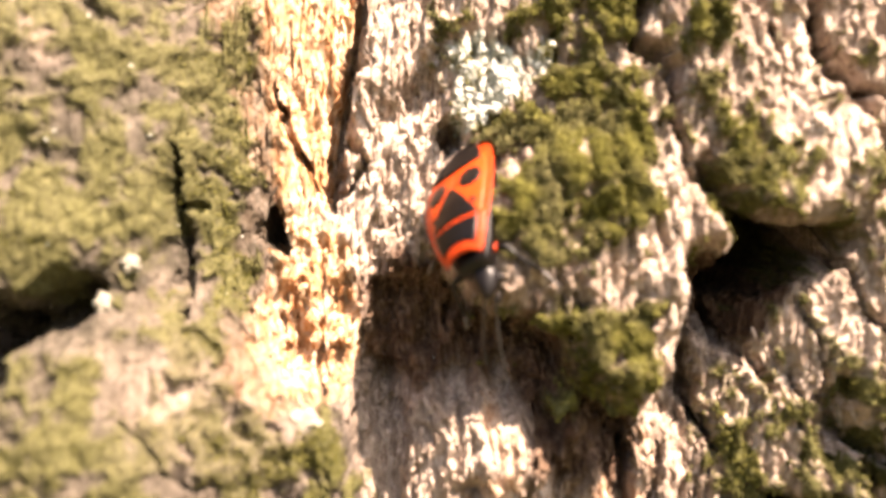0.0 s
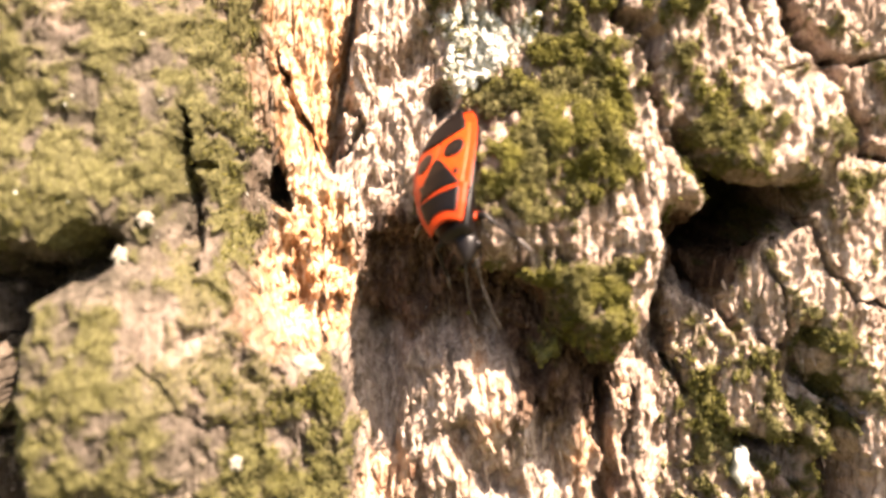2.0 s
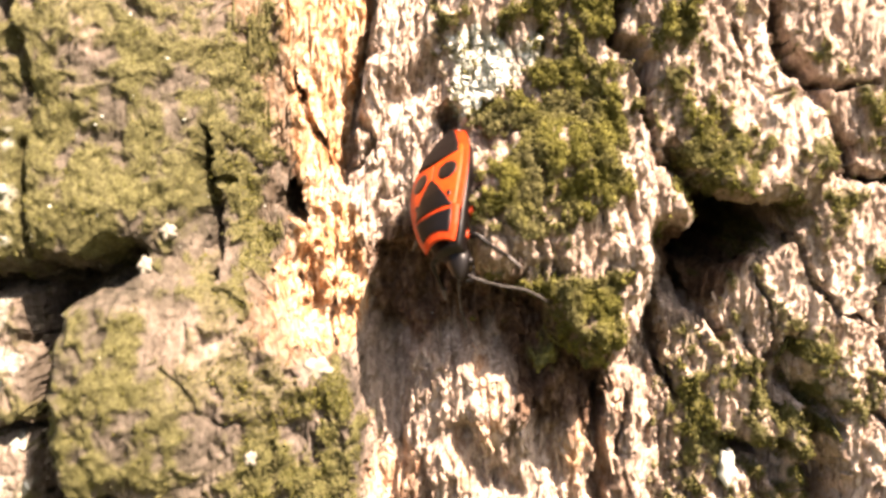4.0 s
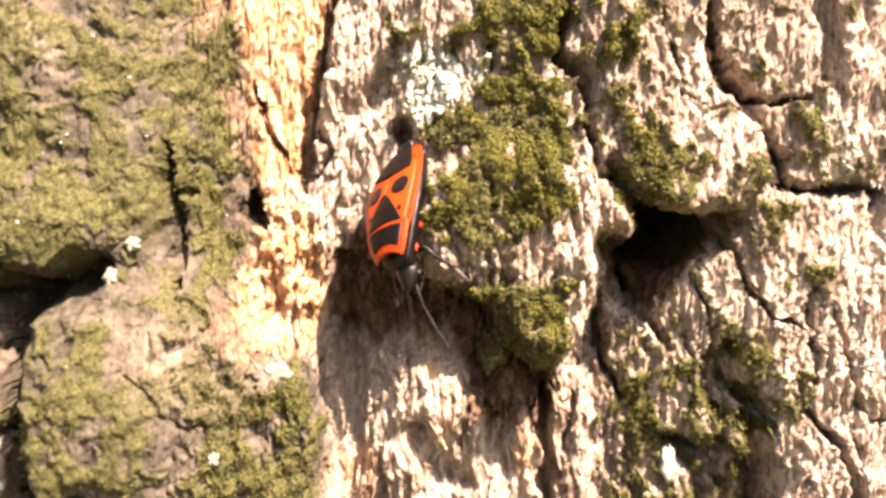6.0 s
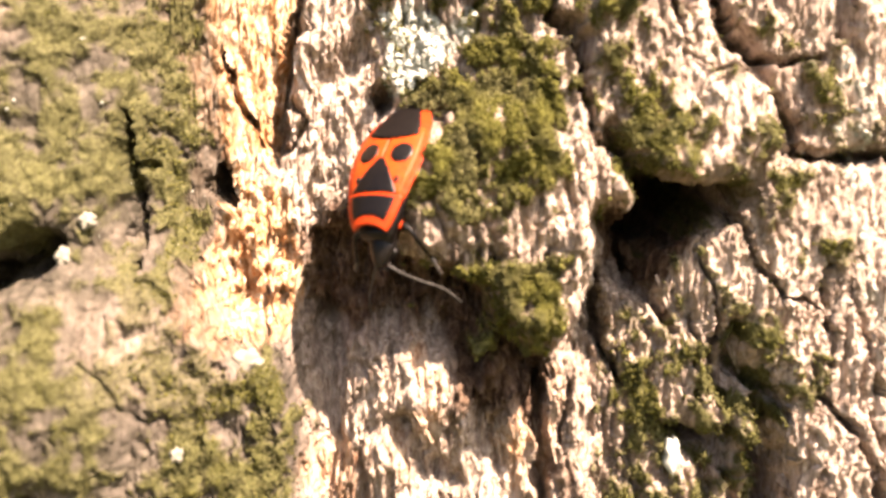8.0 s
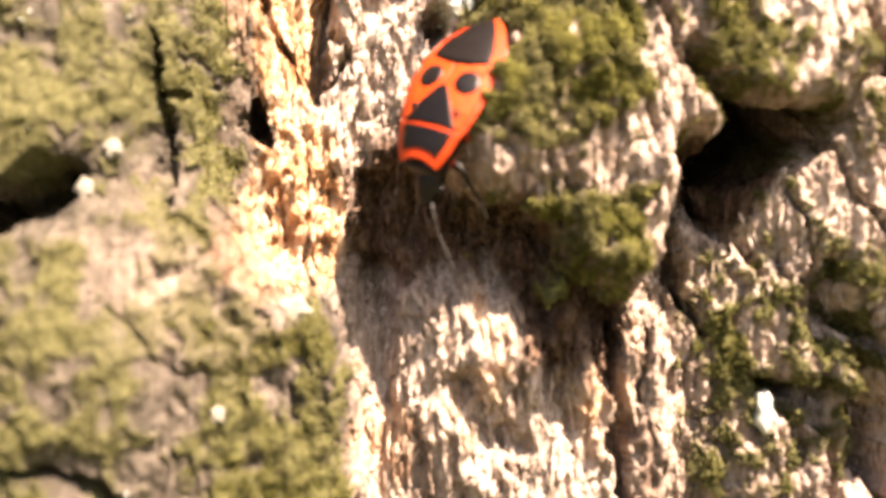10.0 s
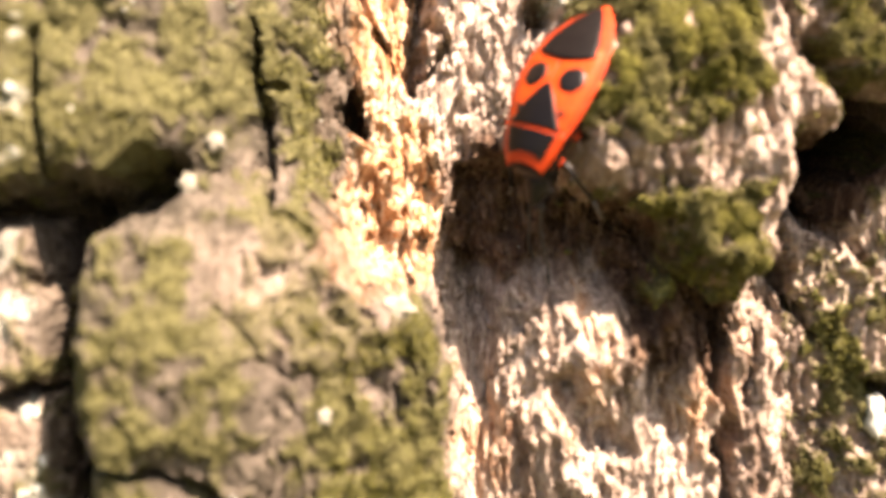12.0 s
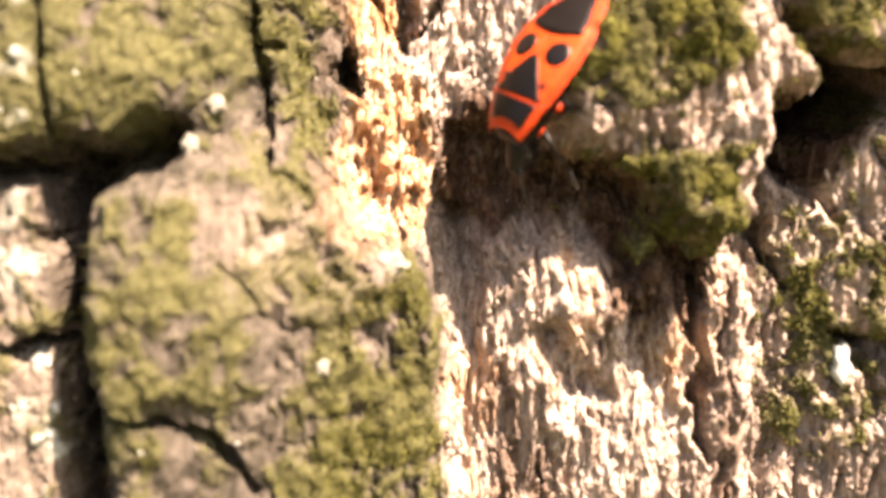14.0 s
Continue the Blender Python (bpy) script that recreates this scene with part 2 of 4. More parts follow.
zone('lower_left', [(-1.93, -0.25), (-1.80, -0.16), (-1.54, -0.16), (-1.43, -0.19), (-1.23, -0.16), (-1.02, -0.22), (-1.15, -0.12), (-0.93, -0.18), (-0.83, -0.34), (-0.74, -0.46), (-0.61, -0.57), (-0.45, -0.58), (-0.37, -0.74), (-0.36, -0.90), (-0.34, -1.11), (-0.30, -2.52), (-1.86, -2.34), (-1.89, -1.30), (-1.97, -1.07), (-1.98, -0.63), (-1.94, -0.40)], 0.291, 0.16, -0.22, 0.00)
zone('far_left_upper', [(-3.26, -0.19), (-2.20, -0.16), (-2.19, -0.34), (-2.22, -0.46), (-2.12, -0.52), (-2.16, -0.89), (-2.39, -0.92), (-3.27, -0.91)], 0.142, 0.06, 0.10, 0.00)
zone('far_left_lower', [(-3.30, -0.97), (-2.18, -0.97), (-2.14, -1.26), (-2.07, -2.57), (-3.24, -2.56)], 0.091, 0.06, 0.10, 0.00)
zone('mid_ridge', [(0.03, 1.90), (0.07, 1.10), (0.04, 0.87), (0.11, 0.78), (0.12, 0.47), (0.18, 0.34), (0.35, 0.20), (0.68, 0.14), (1.05, 0.07), (1.46, 0.13), (1.60, 0.53), (1.60, 0.79), (1.57, 1.08), (1.56, 1.86)], 0.072, 0.30, 0.35, 0.10)
zone('ridge_foot', [(0.27, 0.52), (0.18, 0.33), (0.15, 0.35), (0.21, 0.14), (0.33, -0.02), (0.52, -0.09), (0.67, -0.15), (0.70, -0.37), (0.82, -0.47), (0.98, -0.50), (1.12, -0.41), (1.27, -0.17), (1.31, 0.15), (1.27, 0.36), (1.19, 0.62), (0.66, 0.73)], 0.220, 0.1, 0.05, -0.08)
zone('upper_rock', [(1.14, 1.86), (1.20, 1.21), (1.22, 0.89), (1.28, 0.61), (1.43, 0.42), (1.56, 0.37), (1.91, 0.31), (2.02, 0.35), (2.18, 0.46), (2.23, 0.59), (2.20, 0.82), (2.03, 1.00), (1.89, 1.21), (1.83, 1.86)], 0.244, 0.09, 0.05, 0.00)
zone('shoulder', [(1.88, 1.91), (1.90, 1.33), (2.08, 1.05), (2.20, 0.84), (2.28, 0.55), (2.50, 0.53), (2.72, 0.55), (2.79, 0.52), (2.72, 0.83), (2.53, 1.15), (2.45, 1.92)], 0.191, 0.08, 0.02, 0.00)
zone('lower_right', [(1.26, -0.17), (1.30, 0.15), (1.50, 0.22), (1.60, 0.33), (1.83, 0.28), (2.04, 0.31), (2.21, 0.44), (2.27, 0.09), (2.35, -0.23), (2.44, -0.28), (2.22, -0.81), (2.30, -2.59), (1.25, -2.77), (1.36, -1.21), (1.34, -0.67)], 0.009, 0.1, 0.45, 0.00)
zone('far_right', [(2.04, 0.36), (2.25, 0.50), (2.70, 0.51), (2.47, 1.92), (3.11, 1.89), (3.20, 1.13), (3.21, 0.52), (3.17, 0.36), (3.06, 0.25), (3.07, -0.02), (3.16, -0.30), (3.19, -0.55), (3.19, -0.80), (3.18, -1.06), (3.03, -1.22), (3.05, -2.52), (2.34, -2.56), (2.26, -1.08), (2.23, -0.83), (2.07, -0.57), (2.10, -0.25), (2.06, -0.06)], 0.255, 0.07, 0.15, 0.00)
zone('edge_strip', [(3.27, 1.97), (3.28, 0.85), (3.29, 0.42), (3.44, 0.37), (3.59, -0.79), (3.59, -2.65), (4.53, -2.67), (4.39, 1.97)], 0.200, 0.1, 0.00, 0.00)
# hollows
pit([(-0.25, -0.00), (0.02, 0.03), (0.23, -0.14), (0.53, -0.20), (0.71, -0.33), (0.82, -0.54), (1.01, -0.69), (0.92, -0.81), (0.62, -0.68), (0.36, -0.61), (0.03, -0.54), (-0.17, -0.70), (-0.36, -0.75), (-0.38, -0.41)], 0.18, 0.12)
pit([(1.52, 0.15), (1.57, 0.26), (1.60, 0.35), (1.80, 0.32), (2.05, 0.35), (2.00, 0.23), (1.90, 0.13), (1.73, 0.06), (1.54, 0.04)], 1.40, 0.08)
pit([(1.40, 0.12), (1.75, 0.08), (1.66, -0.08), (1.52, -0.22), (1.41, -0.14)], 0.45, 0.08)
pit([(-0.40, -0.50), (-0.16, -0.55), (-0.12, -1.10), (-0.18, -1.70), (-0.40, -1.70)], 0.16, 0.08)
pit([(1.29, 0.66), (1.38, 0.55), (1.54, 0.43), (1.61, 0.36), (1.57, 0.18), (1.47, 0.31), (1.32, 0.50)], 0.32, 0.06)
pit([(0.10, -0.99), (0.23, -0.97), (0.48, -1.22), (0.51, -1.33), (0.42, -1.36), (0.24, -1.20)], 0.15, 0.06)
pit([(0.04, 0.84), (0.12, 0.92), (0.18, 0.89), (0.15, 0.82), (0.07, 0.78)], 0.42, 0.04)
pit([(-0.16, 1.09), (-0.01, 1.27), (0.02, 1.13), (-0.06, 0.98), (-0.19, 0.90)], 0.18, 0.05)
pit([(-3.19, -0.07), (-2.17, -0.07), (-2.09, -0.03), (-1.88, -0.03), (-1.61, 0.08), (-1.61, -0.01), (-1.66, -0.17), (-1.94, -0.18), (-2.07, -0.27), (-2.15, -0.35), (-2.21, -0.18), (-3.24, -0.16)], 0.34, 0.07)
pit([(1.93, -0.50), (2.01, -0.41), (2.11, -0.58), (2.24, -0.70), (2.31, -0.83), (2.11, -0.83), (2.02, -0.90), (1.93, -0.77)], 0.20, 0.07)
pit([(1.67, -0.95), (1.99, -0.96), (2.02, -1.12), (1.97, -1.32), (1.89, -1.48), (1.86, -1.16), (1.69, -1.06)], 0.22, 0.05)
pit([(2.11, -0.92), (2.21, -1.02), (2.23, -1.14), (2.36, -1.18), (2.38, -1.53), (2.12, -1.54)], 0.32, 0.05)
# cracks
crack([(1.96, -0.44), (1.97, -0.63), (2.01, -0.86)], 0.060, 0.18)
crack([(2.06, -0.42), (2.12, -0.65), (2.22, -0.80), (2.29, -0.95)], 0.075, 0.20)
crack([(-0.43, 0.86), (-0.35, 0.72), (-0.48, 0.56)], 0.051, 0.2)
crack([(-0.28, 1.99), (-0.37, 1.36), (-0.45, 1.00), (-0.52, 0.69), (-0.53, 0.49)], 0.115, 0.32)
crack([(-0.82, 1.11), (-0.74, 0.86), (-0.61, 0.59)], 0.058, 0.25)
crack([(-0.87, 0.48), (-0.82, 0.33), (-0.75, 0.25)], 0.090, 0.45)
crack([(1.60, 1.65), (1.66, 1.28), (1.69, 1.06)], 0.032, 0.14)
crack([(1.66, 1.06), (1.94, 0.97), (2.13, 0.88)], 0.022, 0.08)
crack([(1.86, 1.72), (1.91, 1.41), (1.98, 1.16), (2.11, 1.03), (2.26, 1.01), (2.46, 1.05)], 0.062, 0.34)
crack([(2.21, 0.86), (2.28, 0.68), (2.32, 0.53)], 0.055, 0.30)
crack([(2.28, 0.53), (2.53, 0.51), (2.76, 0.54), (2.85, 0.49), (2.79, 0.42)], 0.045, 0.30)
crack([(1.98, 0.33), (2.07, 0.07), (2.14, -0.10), (2.26, -0.23), (2.43, -0.28)], 0.045, 0.22)
crack([(2.50, -0.07), (2.48, -0.33), (2.55, -0.45), (2.53, -0.60)], 0.045, 0.2)
crack([(2.62, -0.20), (2.70, -0.45), (2.73, -0.71), (2.83, -0.82), (3.01, -0.83)], 0.029, 0.15)
crack([(2.46, -0.75), (2.59, -0.91), (2.72, -1.13), (2.80, -1.46)], 0.051, 0.22)
crack([(2.72, -0.85), (2.78, -1.14), (2.81, -1.61)], 0.032, 0.15)
crack([(3.23, -1.03), (3.27, -1.30)], 0.032, 0.14)
crack([(1.69, -0.99), (1.86, -1.03), (2.01, -1.02)], 0.083, 0.28)
crack([(2.01, -0.93), (2.05, -1.22), (2.05, -1.65)], 0.102, 0.3)
crack([(2.16, -0.85), (2.26, -1.14), (2.31, -1.64)], 0.122, 0.34)
crack([(1.34, -0.17), (1.35, -0.48), (1.46, -0.74)], 0.075, 0.30)
crack([(1.49, -0.03), (1.69, -0.45)], 0.064, 0.3)
crack([(1.81, -0.34), (1.85, -0.82)], 0.032, 0.15)
crack([(1.00, -0.78), (1.02, -1.09), (1.04, -1.66)], 0.110, 0.3)
crack([(1.17, -0.75), (1.14, -1.08)], 0.032, 0.14)
crack([(1.85, -0.06), (1.92, -0.32), (1.96, -0.59)], 0.038, 0.15)
crack([(1.03, 1.75), (1.04, 1.29), (1.15, 1.13), (1.17, 0.77)], 0.075, 0.36)
crack([(1.14, 0.81), (1.25, 0.57), (1.40, 0.50)], 0.038, 0.14)
crack([(-1.28, 0.72), (-1.25, 0.44), (-1.20, 0.18), (-1.19, -0.10)], 0.062, 0.20)
crack([(-1.24, 0.48), (-1.13, 0.45)], 0.045, 0.12)
crack([(-1.37, -0.54), (-1.25, -0.66), (-1.17, -0.80), (-1.08, -0.86), (-0.86, -0.88)], 0.030, 0.03)
crack([(-2.07, -0.39), (-2.09, -0.76), (-2.08, -1.08), (-2.05, -1.62)], 0.100, 0.32)
crack([(-1.99, -1.19), (-1.70, -1.24), (-1.42, -1.34), (-1.27, -1.58)], 0.065, 0.15)
crack([(-3.25, -0.92), (-2.13, -0.91)], 0.045, 0.2)
crack([(-2.32, 1.72), (-2.22, 1.22), (-2.12, 0.89)], 0.080, 0.12)
crack([(-2.17, 0.63), (-2.14, 0.27), (-2.11, 0.02)], 0.060, 0.12)
crack([(0.61, 1.36), (0.60, 1.12)], 0.038, 0.15)
crack([(0.72, 0.88), (0.88, 0.57), (0.93, 0.28)], 0.032, 0.06)
# swellings of single plates
lump(-1.19, -0.63, 0.35, 0.51, 0.05, 20)
lump(-1.71, -0.63, 0.38, 0.48, 0.08, 0)
lump(-1.86, 0.26, 0.35, 0.29, 0.12, 0)
lump(-1.89, 1.12, 0.29, 0.38, 0.08, 0)
lump(1.90, 0.65, 0.30, 0.24, 0.08, 0)
lump(0.84, -0.38, 0.32, 0.22, 0.04, -15)
lump(-1.47, 0.43, 0.19, 0.48, 0.05, 0)
lump(1.24, 0.07, 0.14, 0.26, 0.06, 0)
lump(1.49, 0.23, 0.14, 0.10, 0.12, 0)
lump(2.89, -0.51, 0.26, 0.38, 0.06, 0)
lump(2.57, 1.29, 0.13, 0.38, 0.10, 0)
lump(-0.61, -0.08, 0.19, 0.32, 0.05, 0)
lump(-0.85, -0.37, 0.13, 0.19, 0.04, 0)
lump(-1.45, -0.95, 0.50, 0.45, 0.12, 0)
lump(0.34, -0.92, 0.36, 0.34, 0.17, 0)
lump(0.18, -1.30, 0.26, 0.26, 0.10, 0)
lump(0.74, -1.16, 0.11, 0.22, -0.14, 0)
lump(-0.24, -0.72, 0.14, 0.36, -0.20, 0)
lump(0.64, -0.52, 0.11, 0.10, 0.30, 0)
lump(0.70, -0.66, 0.09, 0.08, 0.24, 0)
lump(0.55, -0.42, 0.07, 0.07, 0.16, 0)
lump(1.68, 0.46, 0.28, 0.10, 0.10, 0)
# what grows on the bark, where the wood lies bare, and shade painted into two hollows
cover('moss', [(-3.27, 1.81), (-0.95, 1.99), (-0.92, -0.28), (-1.51, -0.27), (-1.59, -0.01), (-3.14, -0.06)], 0.8, 0.1)
cover('moss', [(-2.02, -0.20), (-1.50, -0.20), (-1.40, -0.34), (-1.39, -0.57), (-1.53, -0.70), (-1.40, -1.09), (-1.38, -2.45), (-1.92, -2.46)], 0.8, 0.1)
cover('moss', [(-1.03, -0.32), (-0.82, -0.40), (-0.56, -0.60), (-0.43, -0.74), (-0.98, -0.82), (-1.02, -0.64)], 0.72, 0.08)
cover('moss', [(-1.16, -0.86), (-0.94, -0.52), (-0.37, -0.72), (-0.30, -2.55), (-1.15, -2.42)], 0.82, 0.1)
cover('moss', [(0.33, 1.77), (1.13, 1.75), (1.17, 0.84), (1.06, 0.60), (0.95, 0.31), (0.61, 0.14), (0.33, 0.31), (0.27, 0.62), (0.29, 0.84), (0.45, 0.94), (0.55, 1.14)], 0.66, 0.16)
cover('moss', [(0.01, 1.79), (0.43, 1.77), (0.45, 1.13), (0.18, 0.94), (0.05, 1.14)], 0.3, 0.1)
cover('moss', [(0.19, 0.00), (0.67, -0.06), (1.03, 0.01), (1.11, -0.37), (1.08, -0.67), (0.79, -0.70), (0.60, -0.64), (0.57, -0.34), (0.35, -0.16)], 0.9, 0.07)
cover('moss', [(0.10, -0.04), (0.36, -0.13), (0.69, -0.27), (1.06, -0.40), (1.13, -0.71), (0.68, -0.74), (0.46, -0.66), (0.15, -0.38)], 0.62, 0.06)
cover('moss', [(-2.02, -0.20), (-0.89, -0.21), (-0.34, -0.76), (-0.30, -2.55), (-1.92, -2.42)], 0.45, 0.1)
cover('moss', [(1.36, -0.65), (2.23, -0.37), (2.34, -1.51), (1.37, -1.52)], 0.5, 0.1)
cover('lichen', [(-3.24, -0.18), (-2.22, -0.18), (-2.11, -0.82), (-3.25, -0.90)], 0.4, 0.1)
cover('lichen', [(-3.25, -0.96), (-2.13, -0.95), (-2.14, -2.58), (-3.20, -2.53)], 0.4, 0.1)
cover('lichen', [(-3.23, 0.87), (-2.15, 0.91), (-2.17, -0.01), (-3.20, -0.03)], 0.36, 0.1)
cover('lichen', [(2.39, 1.00), (3.30, 1.37), (3.48, -1.20), (2.79, -0.78), (2.43, 0.52)], 0.34, 0.1)
# shade of the den under the mossy ridge, painted into the bark colour
cover('rot_shade', [(-0.36, 0.13), (-0.05, 0.13), (0.30, -0.04), (0.70, -0.19), (0.94, -0.55), (1.12, -0.69), (0.92, -1.02), (0.57, -0.87), (0.43, -0.57), (0.03, -0.51), (-0.25, -0.60), (-0.38, -0.42)], 1.15, 0.35)
# thin brown streaks of rot in the groove
cover('rot_shade', [(-0.33, -0.89), (1.26, -0.80), (1.24, -2.72), (-0.29, -2.73)], 0.26, 0.1)
# shadow below the lip of the hole, painted dark over its outline
cover('rot_shade', [(1.34, 0.19), (1.58, 0.24), (1.61, 0.35), (2.06, 0.35), (1.98, 0.16), (1.81, -0.01), (1.66, -0.22), (1.51, -0.14), (1.36, -0.11)], 1.1, 0.08)
# faint brown streaks in the furrowed bark
cover('rot_shade', [(1.84, -0.13), (2.59, -0.33), (2.90, -2.75), (2.00, -2.71)], 0.15, 0.1)
cover('wood', [(-0.30, -0.41), (0.34, -0.37), (1.10, -0.62), (1.20, -0.88), (0.74, -1.34), (0.24, -1.22), (-0.32, -0.97)], 0.20, 0.12)
cover('pale', [(-0.33, -0.78), (1.10, -0.72), (1.09, -2.72), (-0.29, -2.75)], 0.60, 0.1)
cover('moss', [(1.17, 1.72), (1.50, 1.54), (1.57, 1.21), (1.41, 1.08), (1.59, 0.68), (1.56, 0.45), (1.31, 0.52), (1.20, 0.83)], 0.65, 0.1)
cover('moss', [(2.06, 0.76), (2.21, 0.78), (2.21, 0.56), (2.10, 0.50)], 0.8, 0.05)
cover('moss', [(1.38, -0.38), (1.71, -0.38), (1.72, -0.65), (1.66, -1.51), (1.37, -1.52), (1.34, -1.19)], 0.6, 0.1)
cover('moss', [(1.91, -0.18), (2.17, -0.24), (2.15, -0.54), (1.93, -0.51)], 0.7, 0.08)
cover('moss', [(2.08, -0.87), (2.28, -0.86), (2.33, -1.08), (2.16, -1.21)], 0.7, 0.05)
cover('moss', [(2.39, 1.00), (2.52, 1.01), (2.52, 0.78), (2.40, 0.81)], 0.8, 0.05)
cover('moss', [(1.93, 1.41), (2.46, 1.16), (2.42, 1.05), (2.11, 1.06)], 0.5, 0.05)
cover('moss', [(2.78, 1.37), (3.30, 1.37), (3.48, 0.42), (2.92, 0.43)], 0.55, 0.12)
cover('moss', [(2.17, 0.43), (2.38, 0.46), (2.33, 0.20), (2.20, 0.20)], 0.6, 0.06)
cover('moss', [(2.30, -0.33), (2.56, -0.57), (2.57, -0.74), (2.33, -0.62)], 0.5, 0.06)
cover('moss', [(-3.24, -0.21), (-2.20, -0.33), (-2.13, -0.90), (-3.25, -0.90)], 0.42, 0.1)
cover('moss', [(-3.25, -0.96), (-2.13, -0.95), (-2.14, -2.58), (-3.20, -2.53)], 0.45, 0.1)
cover('wood', [(-1.21, 1.97), (-0.34, 2.00), (-0.41, 1.31), (-0.51, 0.84), (-0.55, 0.47), (-0.70, 0.39), (-0.85, 0.07), (-0.81, -0.45), (-0.94, -0.44), (-0.98, 0.06), (-0.96, 0.69), (-1.08, 1.23)], 1.0, 0.06)
cover('wood', [(-1.00, 0.39), (-0.48, 0.39), (-0.32, 0.07), (-0.36, -0.42), (-0.55, -0.59), (-0.84, -0.54), (-1.01, -0.30)], 0.75, 0.08)
cover('wood', [(0.85, -0.87), (1.05, -0.69), (1.18, -0.61), (1.20, -1.08), (1.07, -1.57), (0.84, -1.39)], 0.45, 0.06)
cover('wood', [(3.51, 0.36), (3.81, 0.37), (3.95, -2.89), (3.26, -2.76), (3.46, -1.25)], 1.0, 0.05)
cover('pale', [(1.35, -0.19), (1.58, -0.11), (2.48, 0.08), (2.52, -1.43), (2.27, -1.45), (2.00, -0.84), (1.69, -0.84), (1.37, -0.85)], 0.75, 0.1)
cover('moss', [(3.30, 1.83), (4.13, 1.84), (4.18, 0.43), (3.51, 0.43)], 0.5, 0.1)
cover('wood', [(-0.35, -1.01), (0.36, -1.06), (0.71, -2.68), (-0.32, -2.73)], 0.22, 0.15)
cover('wood', [(-1.89, -0.71), (-1.67, -0.71), (-1.65, -0.90), (-1.86, -0.90)], 0.5, 0.08)
cover('wood', [(1.50, 0.71), (1.61, 0.70), (1.64, 0.52), (1.53, 0.51)], 0.4, 0.05)
cover('pale', [(-0.36, 1.95), (0.28, 1.99), (0.32, 1.30), (0.22, 0.83), (0.13, 0.39), (-0.18, 0.20), (-0.34, -0.41), (-0.54, 0.06), (-0.47, 0.52)], 0.9, 0.08)
cover('lichen', [(0.08, 1.34), (0.34, 1.36), (0.52, 1.14), (0.50, 0.98), (0.29, 0.84), (0.12, 0.86)], 1.0, 0.08)
cover('lichen', [(0.44, 1.36), (0.64, 1.35), (0.61, 1.14), (0.48, 1.14)], 0.4, 0.06)
cover('pale', [(1.60, 1.39), (1.94, 1.40), (2.17, 0.85), (2.15, 0.59), (1.74, 0.53), (1.65, 0.84)], 0.6, 0.08)
cover('moss', [(1.25, 1.01), (1.68, 0.93), (1.77, 0.40), (1.42, 0.40)], 0.62, 0.14)
cover('pale', [(1.06, 0.70), (1.24, 0.62), (1.33, 0.37), (1.35, -0.25), (1.11, -0.38), (0.98, -0.02), (0.71, 0.07)], 0.68, 0.10)
cover('pale', [(2.50, 1.94), (2.74, 1.48), (2.80, 0.75), (2.72, 0.55), (2.67, 0.46), (3.25, 0.25), (3.28, -0.47), (3.38, -1.19), (2.74, -0.76), (2.70, -0.19), (2.56, 0.51), (2.49, 1.14)], 0.95, 0.1)
cover('pale', [(0.13, -0.69), (0.56, -0.80), (0.66, -1.17), (0.37, -1.22), (0.13, -1.00)], 0.85, 0.06)
cover('pale', [(-1.26, -0.40), (-0.90, -0.27), (-0.70, -0.50), (-0.85, -0.80), (-1.15, -0.62)], 0.40, 0.08)
cover('pale', [(-2.03, 1.38), (-1.80, 1.38), (-1.73, 1.13), (-1.83, 1.06)], 0.9, 0.06)
cover('pale', [(-3.24, -0.18), (-2.22, -0.18), (-2.21, -0.43), (-2.30, -0.86), (-3.25, -0.90)], 0.25, 0.06)
cover('pale', [(1.95, -0.40), (3.30, -0.20), (3.40, -2.60), (1.95, -2.60)], 0.60, 0.12)
cover('pale', [(1.72, -1.08), (1.85, -1.11), (1.81, -1.29), (1.72, -1.25)], 1.0, 0.03)
cover('pale', [(-0.35, -1.11), (-0.21, -0.70), (0.10, -0.49), (-0.08, -2.58), (-0.31, -2.68)], 0.5, 0.1)
cover('moss', [(1.25, 1.90), (3.10, 1.90), (3.00, 0.60), (2.60, 0.20), (2.50, -0.60), (2.30, -1.60), (1.30, -1.60), (1.35, 0.30)], 0.18, 0.2)

def soften(field, rounds):
    for _ in range(rounds):
        field[2:-2, 2:-2] = (field[:-4, 2:-2] + field[4:, 2:-2] + field[2:-2, :-4] + field[2:-2, 4:] + field[2:-2, 2:-2]) / 5
    return field


# where the layers break up; the plates on this side are smoother
calm = rise(-0.95 - X, 0.4)
tuft, _ = cells(X * 5.5 + fbm(X * 9, Z * 9, 30, 2), Z * 5.5, 32)
spots = fbm(X * 4.5, Z * 4.5, 40, 5, 0.6)
mossy = LAYERS["moss"] * (1 - 0.9 * rise(0.75 - np.hypot((X - DEN[0]) / 1.3, Z - DEN[1]), 0.3) * rise(-0.12 - H, 0.15))
mossy = np.clip((mossy + (1.5 + 0.9 * calm) * spots + (1.7 - 0.7 * calm) * fbm(X * 15, Z * 11, 17, 3, 0.65) - 0.42) * 3.2, 0, 1) * (mossy > 0.05)
mossy = mossy * (1 - 0.65 * np.clip(LAYERS["lichen"] * 1.3 - 0.4, 0, 1))
LAYERS["moss"] = np.maximum(mossy * (1 - 0.12 * calm), 0.14 * calm * (0.7 + fbm(X * 3, Z * 3, 19, 4)))
